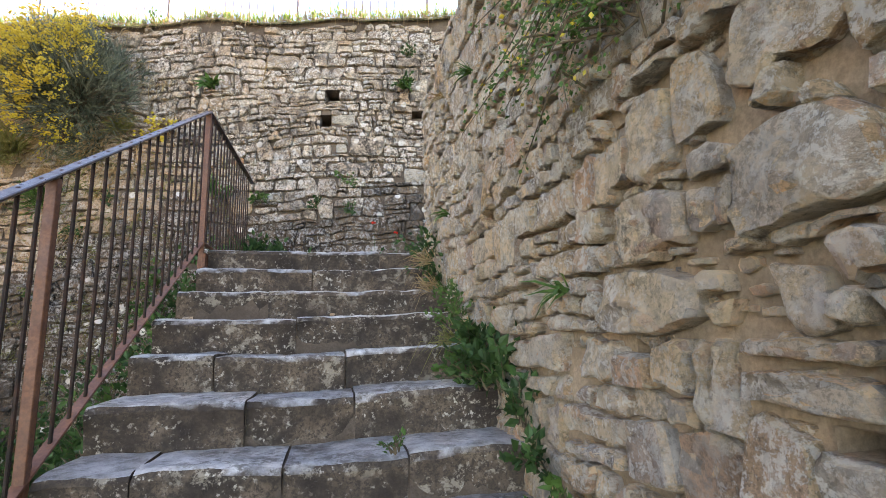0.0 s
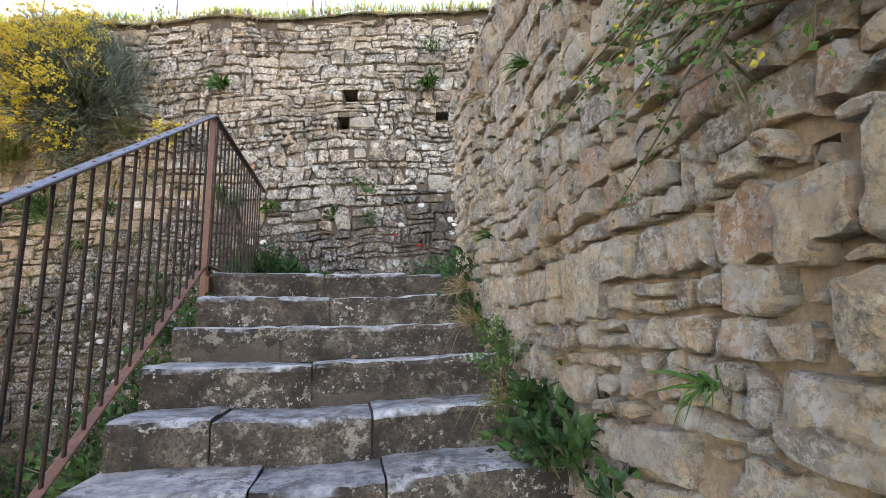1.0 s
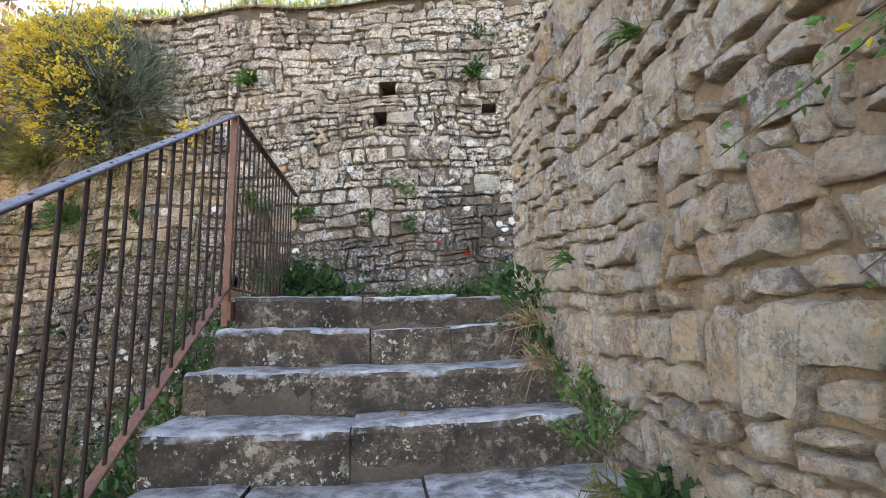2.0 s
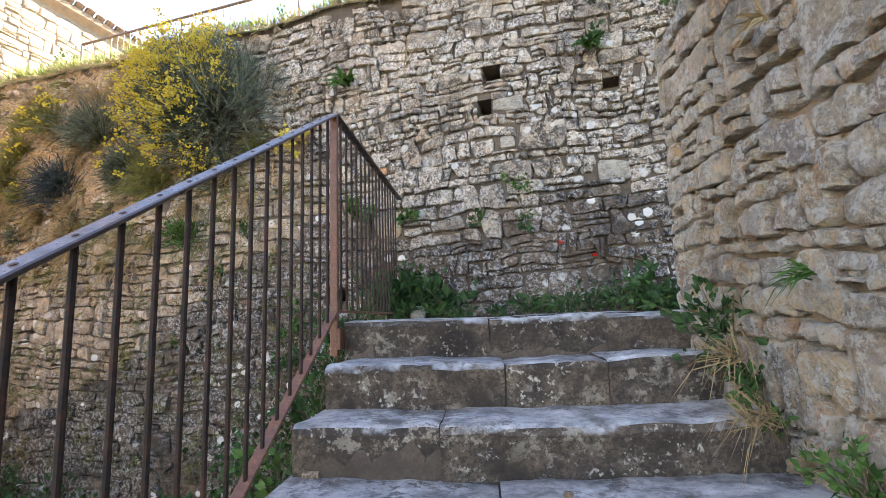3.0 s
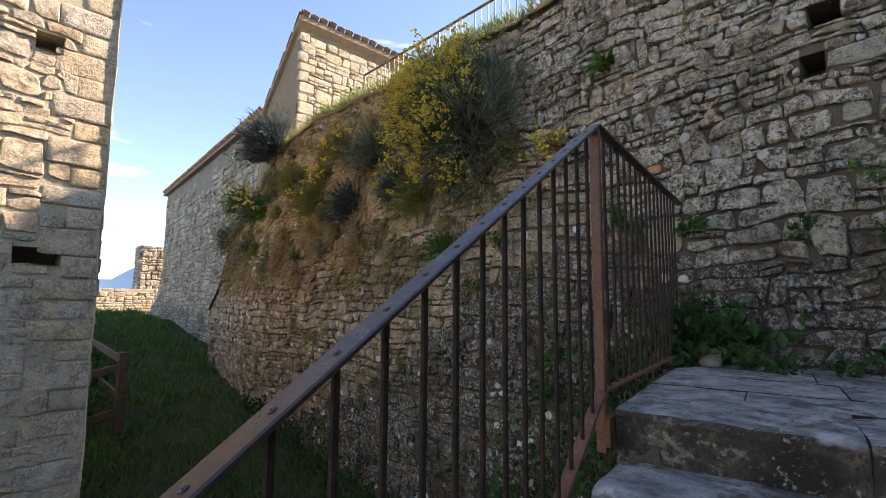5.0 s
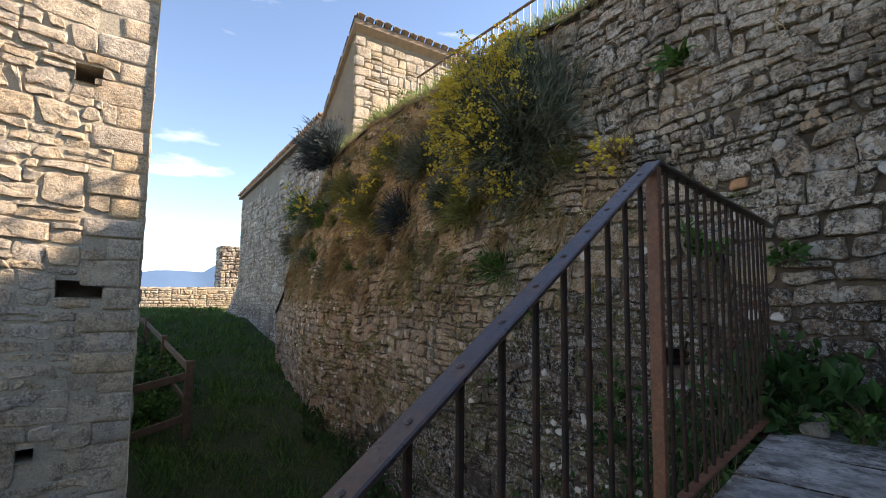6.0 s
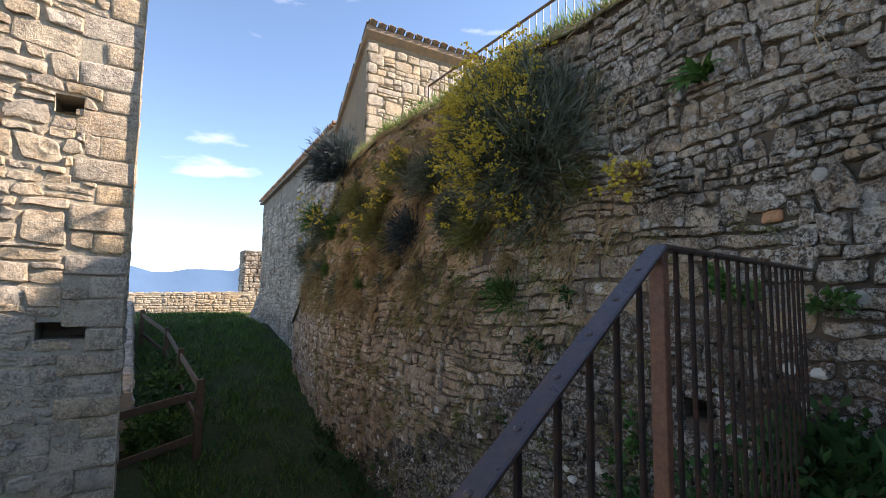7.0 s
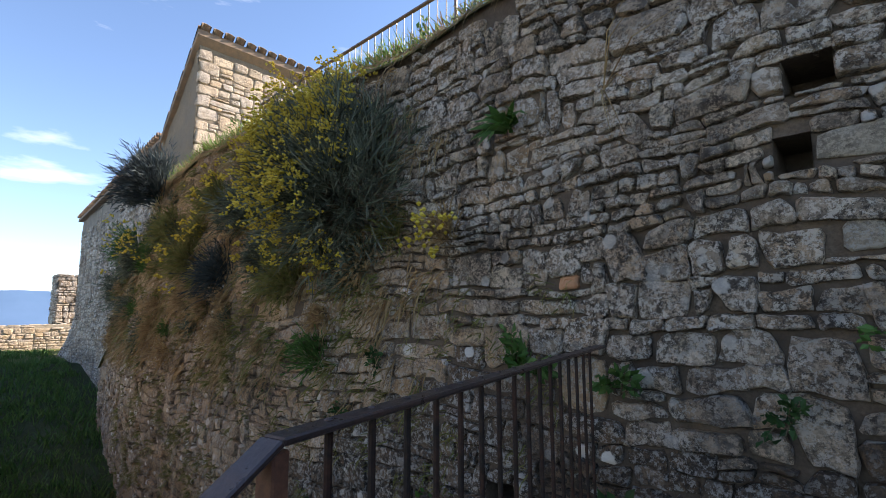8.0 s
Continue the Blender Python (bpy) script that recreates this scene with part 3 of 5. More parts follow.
def back_top(x):
    return float(np.interp(x, [-12.6, -11.6, -10.2, -9.0, -7.5, 4.0], [2.3, 3.4, 4.4, 5.2, 5.35, WALL_TOP])) + 0.07 * noise.noise(Vector((x * 1.3, 3, 0))) + 0.03 * noise.noise(Vector((x * 5.3, 3, 0)))


def back_map(s, z, d):
    slump = 0.16 * max(0.0, min(1.0, (-3.2 - s) / 1.5)) * max(0.0, min(1.0, (4.6 - z) / 1.5)) * min(1.0, max(0.0, (z - 0.6) / 1.5))
    y = back_y(s) + 0.05 * (z - 2.7) - d - slump + 0.06 * noise.noise(Vector((s * 0.6, z * 0.6, 2)))
    return Vector((s, y, min(z, back_top(s)) if d < 0.005 else z))


rng = random.Random(11)
wall_back = tagged(new("wall_back", mesh_of("wall_back", *sheet(span(-12.6, 4.0, 0.1), span(-0.4, 5.6, 0.1), back_map, -0.018, 0.012, [(-1.265, 4.215, 0.165, 0.15), (-1.315, 3.895, 0.125, 0.15), (-0.255, 3.99, 0.13, 0.085), (0.19, 4.02, 0.07, 0.15), (0.62, 3.0, 0.14, 0.14), (-2.75, 2.33, 0.18, 0.12)]), MORTAR_GREY)),
                   "tall grey rubble retaining wall blotched with lichen", "wall", kind="structure")
HOLES = [(-1.265, 4.215, 0.165, 0.15), (-1.315, 3.895, 0.125, 0.15), (-0.255, 3.99, 0.13, 0.085), (0.19, 4.02, 0.07, 0.15), (0.62, 3.0, 0.14, 0.14), (-2.75, 2.33, 0.18, 0.12)]
PALE_STONES = [(-1.18, 3.9, 0.27, 0.13), (-0.36, 3.2, 0.25, 0.17), (-1.13, 3.55, 0.13, 0.12)]
BRICKS = [(-2.29, 3.475, 0.1, 0.065)]
solid = field_stones(rng, -12.5, 4.0, -0.2, 5.45, 0.09, (0.9, 3.0), HOLES + PALE_STONES + BRICKS, 0.009, 0.12, 0.15, 0.1)
solid = [p for p in solid if max(q[1] for q in p) < back_top(p[0][0]) - 0.03]
rng.shuffle(solid)
kept = []
for p in solid:
    x, z = middle(p)
    if not (x < -4.0 and z > 3.4 + 0.5 * noise.noise(Vector((x, z, 3))) and rng.random() < 0.4):
        kept.append(p)


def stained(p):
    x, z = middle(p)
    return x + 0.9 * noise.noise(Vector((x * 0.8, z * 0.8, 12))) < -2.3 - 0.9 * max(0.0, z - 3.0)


# Below an uneven height line: dark crust with shade put into its colour.
def crust_dimmed(p):
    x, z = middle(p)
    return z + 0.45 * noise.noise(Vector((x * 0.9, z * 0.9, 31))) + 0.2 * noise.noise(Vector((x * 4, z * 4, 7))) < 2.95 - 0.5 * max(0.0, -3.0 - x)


field_masonry(wall_back, rng, [p for p in kept if stained(p) and not crust_dimmed(p)], back_map, STONE_BROWN, None, 0.03, 2, 0.012)
field_masonry(wall_back, rng, [p for p in kept if crust_dimmed(p)], back_map, STONE_CRUST_DIM, None, 0.028, 2, 0.012)
field_masonry(wall_back, rng, [p for p in kept if not stained(p) and not crust_dimmed(p)], back_map, STONE_GREY, (-2.3, 0.3, 2.5, 4.6), 0.03, 3, 0.012)
for r in PALE_STONES:
    part("stone", stone_geo(rng, (r[0] + 0.006, r[1] + 0.006, r[2] - 0.012, r[3] - 0.012), back_map, 0.03, 0.02, 12, 5), STONE_PALE, wall_back, "pale dressed block", True)
for r in BRICKS:
    part("brick", stone_geo(rng, r, back_map, 0.03, 0.02, 12, 5), BRICK, wall_back, "orange brick", True)


bank_v, bank_f = sheet(span(-11.6, -3.7, 0.07), span(3.15, 5.4, 0.07), lambda s, z, d: back_map(s, z, 0.006 + 0.09 * noise.noise(Vector((s * 2.2, z * 2.2, 8))) - 0.09 * max(0, 3.75 - z + 0.3 * noise.noise(Vector((s * 1.1, 0, 5)))) - 0.12 * max(0, s + 4.6) + 0.07 * noise.noise(Vector((s * 7, z * 7, 1))) + 0.04 * noise.noise(Vector((s * 17, z * 17, 4)))))
for k, v in enumerate(bank_v):
    v.z = min(v.z, back_top(v.x) - 0.01)
part("earth_face", (bank_v, bank_f), SOIL, wall_back, "crumbling reddish earth between the stones", True)

# ---- upper terrace with its turf edge ----
tv, tf = [], []
txs, tys = span(-12.6, 4.0, 0.2), [5.16, 5.17, 5.2, 5.3, 5.5, 5.9, 6.6, 8.0, 11.0, 16.0]
for y in tys:
    for x in txs:
        z = back_top(x) + (0.015 if y > 5.18 else (-0.01 if y > 5.165 else -0.035)) + 0.03 * noise.noise(Vector((x * 3, y * 3, 1)))
        tv.append((x, y - 5.2 + back_map(x, back_top(x), 0).y + 0.02 * noise.noise(Vector((x * 2, 0, 4))), z))
tf = [(j * len(txs) + i, j * len(txs) + i + 1, (j + 1) * len(txs) + i + 1, (j + 1) * len(txs) + i) for j in range(len(tys) - 1) for i in range(len(txs) - 1)]
o = len(tv)
rear = tys[-1] + 0.13
tv += [(4.0, 5.25, -0.3), (4.0, rear, -0.3), (4.0, rear, 5.36), (4.0, 5.25, 5.36), (-12.6, rear, -0.3), (-12.6, rear, 5.36)]
tf += [(o, o + 1, o + 2, o + 3), (o + 1, o + 4, o + 5, o + 2)]
terrace = tagged(new("ground_terrace", mesh_of("ground_terrace", tv, tf, PALE_DRY_GROUND)), "turf of the upper terrace above the retaining wall", "ground", kind="structure")

# ---- wall beside the stair ----
END_U, WALL_V, RIGHT_TOP = 3.69, 0.755, 3.5


def right_map(s, z, d):
    return stair(s, WALL_V - d + 0.03 * noise.noise(Vector((s * 1.1, z * 1.1, 6))), z)


def right_end_map(s, z, d):
    return stair(END_U + d, WALL_V + s, z)


BIG = [(0.71, 1.505, 0.42, 0.165), (0.74, 1.86, 0.155, 0.2), (0.34, 1.68, 0.27, 0.17), (0.36, 1.95, 0.22, 0.15), (0.05, 1.72, 0.21, 0.15), (0.07, 1.9, 0.19, 0.13), (0.72, 1.69, 0.26, 0.15), (0.18, 1.36, 0.22, 0.16), (-0.2, 1.38, 0.3, 0.17), (-0.25, 1.62, 0.26, 0.2)]
rng = random.Random(5)
FIXED_R = [(0.87, 1.46, 0.10, 0.06), (0.93, 2.0, 0.05, 0.05), (0.42, 1.33, 0.07, 0.04)]
beside = field_stones(rng, -2.55, END_U, -0.25, RIGHT_TOP, 0.098, (0.75, 1.8), FIXED_R + BIG, 0.014, lambda u, z: 0.24 if u < 1.3 else 0.16, 0.16, 0.07)
# joints where a small stone has fallen out
for p in [q for q in beside if -0.6 < middle(q)[0] < 2.4 and 1.0 < middle(q)[1] < 2.9 and max(v[0] for v in q) - min(v[0] for v in q) < 0.11][::7]:
    beside.remove(p)
wv, wf = sheet(span(-2.6, END_U, 0.045), span(-0.3, RIGHT_TOP, 0.045), right_map, -0.028, 0.009, FIXED_R, 0.14)
ev, ef = sheet(span(0, 0.6, 0.1), span(1.9, RIGHT_TOP, 0.1), right_end_map, 0.0, 0.006)
cv, cf = [stair(u, WALL_V + v, RIGHT_TOP + (0.05 * noise.noise(Vector((u * 3, v * 9, 0))) + 0.03 if 0 < v < 0.6 else 0)) for v in (0, 0.15, 0.4, 0.6) for u in span(-2.6, END_U, 0.1)], []
nu = len(span(-2.6, END_U, 0.1))
cf = [(j * nu + i, j * nu + i + 1, (j + 1) * nu + i + 1, (j + 1) * nu + i) for j in range(3) for i in range(nu - 1)]
bv = [stair(-2.6, WALL_V + 0.6, -0.3), stair(END_U, WALL_V + 0.6, -0.3), stair(END_U, WALL_V + 0.6, RIGHT_TOP), stair(-2.6, WALL_V + 0.6, RIGHT_TOP)]
gv2 = [stair(-2.6, WALL_V, -0.3), stair(-2.6, WALL_V + 0.6, -0.3), stair(-2.6, WALL_V + 0.6, RIGHT_TOP), stair(-2.6, WALL_V, RIGHT_TOP)]
hv = [stair(END_U, WALL_V, -0.3), stair(END_U, WALL_V + 0.6, -0.3), stair(END_U, WALL_V + 0.6, 2.0), stair(END_U, WALL_V, 2.0)]
rw = merge([(wv, wf), (ev, ef), (cv, cf), (bv, [(0, 1, 2, 3)]), (gv2, [(0, 1, 2, 3)]), (hv, [(0, 1, 2, 3)])])
wall_right = tagged(new("wall_right", mesh_of("wall_right", *rw, MORTAR_WARM)), "rough warm rubble wall bedded in ochre mortar beside the steps", "wall", kind="structure")
field_masonry(wall_right, rng, beside, right_map, STONE_WARM, (0.1, 2.4, 1.1, 2.6), 0.025, 4, 0.014, 0.19)
for r in BIG:
    part("stone", hewn_geo(rng, rough_block(rng, r), right_map, 0.03, 5, 0.018, 0.18), STONE_WARM, wall_right, smooth=True, crisp=19.0)
field_masonry(wall_right, rng, [rough_block(rng, (rng.uniform(-1.2, END_U - 0.05), rng.uniform(0.9, RIGHT_TOP - 0.1), rng.uniform(0.02, 0.06), rng.uniform(0.012, 0.035)), 0.003) for _ in range(2600)], lambda u, z, d: right_map(u, z, d - 0.02), STONE_WARM, None, 0.016, 2, 0.006)
masonry(wall_right, rng, rubble(rng, 0.0, 0.6, 2.0, RIGHT_TOP, (0.09, 0.16), (0.18, 0.4), (), 0.1), right_end_map, STONE_WARM, None, 0.03, 10, 0.0)
masonry(wall_right, rng, [(u, 0.02 + 0.3 * (k % 2), 0.24, 0.26) for k, u in enumerate(span(-2.5, END_U - 0.3, 0.125))], lambda s, z, d: stair(s, WALL_V + z, RIGHT_TOP + d), STONE_WARM, None, 0.06, 8, 0.0)

# ---- tall house wall across the lane ----
LEFT_X, LEFT_Y, LEFT_TOP = -4.97, 2.27, 6.6


def left_map(s, z, d):
    return Vector((LEFT_X + d + 0.18 * (1.6 - s) * 0.3, s, z))


def left_end_map(s, z, d):
    return Vector((LEFT_X - 0.2 - s, LEFT_Y - 0.22 * s - 0.05 + d, z))


LHOLES = [(1.795, 4.225, 0.155, 0.12), (1.79, 2.735, 0.255, 0.115), (1.662, 1.70, 0.09, 0.085), (1.2, 2.76, 0.12, 0.13), (1.42, 1.15, 0.12, 0.1)]
lw = merge([sheet(span(-1.3, LEFT_Y, 0.12), span(-0.3, LEFT_TOP, 0.12), left_map, -0.004, 0.006, LHOLES, 0.35),
            sheet(span(-0.2, 5.0, 0.3), span(-0.3, LEFT_TOP, 0.3), left_end_map, 0.0, 0.01),
            ([(LEFT_X - 0.1, -1.3, LEFT_TOP), (LEFT_X - 0.1, LEFT_Y, LEFT_TOP), (-10, LEFT_Y - 1.1, LEFT_TOP), (-10, -1.3, LEFT_TOP), (-10, -1.3, -0.3), (-10, LEFT_Y - 1.1, -0.3), (LEFT_X + 0.15, -1.3, -0.3), (LEFT_X + 0.15, -1.3, LEFT_TOP)], [(0, 1, 2, 3), (3, 2, 5, 4), (3, 4, 6, 7)])])
wall_left = tagged(new("wall_left", mesh_of("wall_left", *lw, MORTAR_SUN)), "tall ochre stone house wall half in sunlight", "wall", kind="structure")
rng = random.Random(8)
quoins, z, k = [], -0.2, 0
while z < LEFT_TOP - 0.3:
    h = rng.uniform(0.13, 0.2)
    quoins.append((LEFT_Y - (0.36 if k % 2 else 0.22), z + 0.006, (0.36 if k % 2 else 0.22), h - 0.012))
    z, k = z + h, k + 1
across_lane = field_stones(rng, -1.28, LEFT_Y - 0.02, -0.2, LEFT_TOP - 0.1, 0.098, (0.9, 3.2), LHOLES + quoins, 0.014, 0.12, 0.2, 0.06)
field_masonry(wall_left, rng, across_lane, left_map, STONE_SUNNY, (0.7, 2.3, 1.3, 5.4), 0.016, 3, 0.010, 0.16)
for q in quoins:
    part("quoin", stone_geo(rng, q, left_map, 0.016, 0.0, 14, 9), STONE_SUNNY, wall_left, "squared ochre corner stone", True)
masonry(wall_left, rng, rubble(rng, -0.18, 1.5, -0.2, LEFT_TOP - 0.1, (0.12, 0.2), (0.2, 0.4), (), 0.1), left_end_map, STONE_SUNNY, None, 0.02, 8, 0.0)

# ---- stair flight ----
RISE, GOING, U1, Z1, LEFT_V = 0.1725, 0.311, 1.69, 1.105, -0.86
JOINTS = {1: [-0.6, -0.134, 0.3], 2: [-0.31, 0.117], 3: [-0.5, 0.086], 4: [-0.168], 5: [-0.355], 6: [-0.118, 0.28], 7: [-0.169, 0.36], 0: [-0.4, 0.2], -1: [-0.15, 0.4], -2: [-0.5, 0.1], -3: [0.0], -4: [-0.3, 0.35]}
staircase = thing("stone_staircase", stair(0.5, -0.06, 0.0), "flight of worn lichen-spotted stone steps", "stairs")
rng = random.Random(21)


def step_stone(v0, v1, u, z, deep, high, seed, left=False):
    """One block of a step: rounded worn nosing, hollowed tread, uneven riser."""
    nose = [(0.022, -high), (0.012, -high * 0.55), (0.004, -high * 0.2), (0.0, -0.03), (0.012, -0.008), (0.035, 0.0), (0.09, 0.0), (0.17, -0.002), (deep, 0.0)]
    n = max(5, int((v1 - v0) / 0.045))
    vs, fs = [], []
    for i in range(n + 1):
        f = i / n
        v = v0 + (v1 - v0) * f
        edge = 0.004 * (1 if i in (0, n) else 0)
        for j, (du, dz) in enumerate(nose):
            q = noise.noise_vector(Vector((v * 5.1, du * 9 + dz * 7 + seed, seed * 1.7)))
            w = noise.noise_vector(Vector((v * 1.7, du * 2, seed * 3.1)))
            f2 = noise.noise_vector(Vector((v * 16, du * 22 + dz * 18, seed)))
            dip = -0.014 * math.exp(-((v + 0.05) / 0.42) ** 2) if dz > -0.05 else 0
            push = 1.0 if j > 0 else 0.4
            uu = u + du + push * (0.012 * q.x + 0.016 * w.x + 0.010 * f2.x) + (edge if j < 6 else 0)
            zz = z + dz + dip + push * (0.008 * q.y + 0.012 * w.y + 0.008 * f2.y) - (edge * 0.8 if j > 2 else 0)
            vs.append(stair(uu, v + (0.004 * f2.z if 0 < i < n else 0), zz))
    m = len(nose)
    for i in range(n):
        for j in range(m - 1):
            fs.append((i * m + j, i * m + j + 1, (i + 1) * m + j + 1, (i + 1) * m + j))
    for i, flip in ((0, 1), (n, 0)):
        o = len(vs)
        vs += [vs[i * m + j] for j in range(m)] + [stair(u + deep, v0 if i == 0 else v1, z - high)]
        ring = tuple(range(o, o + m + 1))
        fs.append(ring if flip else ring[::-1])
    return vs, fs


for i in range(-4, 8):
    u, z = U1 + GOING * (i - 1), Z1 + RISE * (i - 1)
    edges = [LEFT_V + rng.uniform(-0.025, 0.02)] + JOINTS[i] + [0.76]
    for a, b in zip(edges, edges[1:]):
        g = rng.uniform(0.002, 0.005)
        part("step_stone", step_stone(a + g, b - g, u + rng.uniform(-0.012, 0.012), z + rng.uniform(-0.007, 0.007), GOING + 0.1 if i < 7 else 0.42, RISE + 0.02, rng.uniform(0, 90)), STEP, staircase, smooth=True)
core = []
for i in range(-4, 8):
    u, z = U1 + GOING * (i - 1) + 0.028, Z1 + RISE * (i - 1) - 0.03
    core += [(u, z - RISE), (u, z)]
core += [(5.6, core[-1][1]), (5.6, -0.5), (core[0][0], -0.5)]
cvs = [stair(u, v, z) for v in (LEFT_V + 0.05, 0.78) for u, z in core]
nc = len(core)
part("stair_core", (cvs, [tuple(range(nc)), tuple(range(nc, 2 * nc))[::-1]] + [(k, (k + 1) % nc, nc + (k + 1) % nc, nc + k) for k in range(nc)]), MORTAR_GREY, staircase, "earth and mortar core under the steps")
side = rubble(rng, -0.6, 5.5, -0.1, 2.1, (0.1, 0.17), (0.14, 0.36), (), 0.2)
side = [r for r in side if r[1] + r[3] < Z1 + RISE * (min(7, (r[0] - U1) / GOING + 1)) - 0.09 - RISE]
part("flank_rubble", merge([stone_geo(rng, r, lambda s, z, d: stair(s, LEFT_V + 0.045 - d, z), 0.04, 0.01, 8) for r in side]), STONE_GREY, staircase, "rubble flank of the flight", True, "stuff")

# landing slabs
landing = tagged(new("floor_landing", mesh_of("floor_landing", *([stair(a, b, z) for z in (2.118, -0.3) for a, b in ((3.7, -0.8), (5.6, -0.8), (4.75, 3.2), (3.7, 3.2))], [(0, 1, 2, 3), (7, 6, 5, 4), (0, 4, 5, 1), (1, 5, 6, 2), (2, 6, 7, 3), (3, 7, 4, 0)]), MORTAR_GREY)), "stone-paved landing at the head of the steps", "floor", kind="structure")
u = 3.985
row = 0
while u < 5.45:
    d = rng.uniform(0.3, 0.46)
    v = LEFT_V - 0.02
    while v < 3.0:
        w = rng.uniform(0.35, 0.75)
        n = 5
        z = 2.14 + rng.uniform(-0.008, 0.008)
        vs = []
        for a in range(n + 1):
            for b in range(n + 1):
                e = 0.005 if a in (0, n) or b in (0, n) else 0
                q = noise.noise(Vector((u + d * a / n, v + w * b / n, row)) * 6)
                vs.append(stair(u + 0.003 + (d - 0.006) * a / n, v + 0.003 + (w - 0.006) * b / n, z - e + 0.007 * q))
        fs = [(a * (n + 1) + b, a * (n + 1) + b + 1, (a + 1) * (n + 1) + b + 1, (a + 1) * (n + 1) + b) for a in range(n) for b in range(n)]
        o = len(vs)
        rim = [0, n, (n + 1) * (n + 1) - 1, (n + 1) * n]
        vs += [Vector((vs[k].x, vs[k].y, 2.06)) for k in rim]
        for k in range(4):
            fs.append((rim[k], rim[(k + 1) % 4], o + (k + 1) % 4, o + k))
        if (ST * v + CT * u) > 5.1:
            v += w
            continue
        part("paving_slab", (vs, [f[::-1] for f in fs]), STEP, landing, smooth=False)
        v += w
    u += d
    row += 1

# ---- iron railing ----
RAIL_V, POST_U, POST2_U, SLOPE, TOP = -0.9, 3.58, 1.70, 0.585, 3.18
railing = thing("iron_railing", stair(POST_U, RAIL_V, 1.97), "rust-brown iron railing with flat riveted handrail", "railing")


def rail_z(u):
    return TOP + (u - POST_U) * SLOPE


across = tuple(stair(0, 1, 0))
for u in (POST_U, POST2_U, -0.18):
    z = rail_z(u)
    p = part("post", beam(stair(u, RAIL_V, z - 1.2), stair(u, RAIL_V, z - 0.012), 0.036, 0.03, across), IRON_POST, railing, "rusty red-brown upright")
    part("foot_plate", block((-0.05, -0.012, -0.05), (0.05, 0.012, 0.05), 0.002, Matrix.Translation(stair(u, RAIL_V + 0.03, z - 1.12)) @ pose(0, 0, 0, 0, 0, 12.4 + 90)), IRON_POST, p)
for a, b in ((-0.9, POST2_U), (POST2_U, POST_U)):
    part("handrail", beam(stair(a, RAIL_V, rail_z(a)), stair(b, RAIL_V, rail_z(b)), 0.046, 0.012, across, 0.003), IRON_TOP, railing, "worn purple-brown flat handrail")
    part("bottom_rail", beam(stair(a, RAIL_V, rail_z(a) - 0.985), stair(b, RAIL_V, rail_z(b) - 0.985), 0.04, 0.01, across, 0.002), IRON_POST, railing)
LEVEL_END = 5.46
part("handrail", beam(stair(POST_U, RAIL_V, TOP), stair(LEVEL_END, RAIL_V + 0.02, TOP + 0.02), 0.046, 0.012, across, 0.003), IRON_TOP, railing, "worn purple-brown flat handrail")
part("bottom_rail", beam(stair(POST_U, RAIL_V, 2.19), stair(LEVEL_END, RAIL_V + 0.02, 2.2), 0.036, 0.01, across, 0.002), IRON_POST, railing)
rivet_bm = bmesh.new()
bmesh.ops.create_uvsphere(rivet_bm, u_segments=8, v_segments=5, radius=0.0075)
rivet_bm.transform(Matrix.Diagonal((1, 1, 0.5, 1)))
rivet_me = bpy.data.meshes.new("rivet")
rivet_bm.to_mesh(rivet_me)
rivet_bm.free()
rivet_me.materials.append(IRON_TOP)


def baluster(u, low, high, rivet_tilt):
    b = part("baluster", merge([rod(stair(u, RAIL_V, low), stair(u, RAIL_V, high), 0.0068, 8)]), IRON_BAR, railing, smooth=True)
    r = new("rivet", rivet_me)
    r.parent = b
    r.matrix_local = Matrix.Translation(stair(u, RAIL_V, high + 0.013) - railing.location) @ pose(0, 0, 0, 0, 0, 12.4) @ pose(0, 0, 0, rivet_tilt, 0, 0)


k = 1
while POST_U - 0.1085 * k > -0.85:
    u = POST_U - 0.1085 * k
    if min(abs(u - p) for p in (POST2_U, -0.18)) > 0.035:
        baluster(u, rail_z(u) - 0.985, rail_z(u) - 0.006, math.degrees(math.atan(SLOPE)))
    k += 1
for k in range(1, 17):
    u = POST_U + 0.1085 * k
    baluster(u, 2.19, TOP - 0.006 + 0.02 * k / 17, 0.5)

# ---- terrace railing ----
terrace_rail = thing("terrace_railing", (-3.0, 5.9, 5.36), "thin rusty iron railing along the upper terrace", "railing")
part("handrail", beam((-7.1, 5.9, 6.16), (3.9, 5.9, 6.24), 0.035, 0.02), TERRACE_IRON, terrace_rail)
part("bottom_rail", beam((-7.1, 5.9, 5.47), (3.9, 5.9, 5.47), 0.025, 0.012), TERRACE_IRON, terrace_rail)
for k in range(101):
    x = -7.1 + 0.11 * k
    fat = 0.014 if k % 16 == 0 else 0.0052
    part("post" if fat > 0.01 else "baluster", rod((x, 5.9, 5.28), (x, 5.9, 6.16 + 0.0073 * (x + 7.1)), fat, 6), TERRACE_IRON, terrace_rail)

# ---- house on the terrace ----
HX, HY, EAVE = -9.35, 5.86, 7.98
house = thing("stone_house", (HX - 2, HY + 3, 2.0), "stone house with a sloping clay-tiled roof", "house")


def house_side(s, z, d):
    return Vector((HX + d, HY + s, z))


def house_front(s, z, d):
    return Vector((HX - s, HY - d, z))


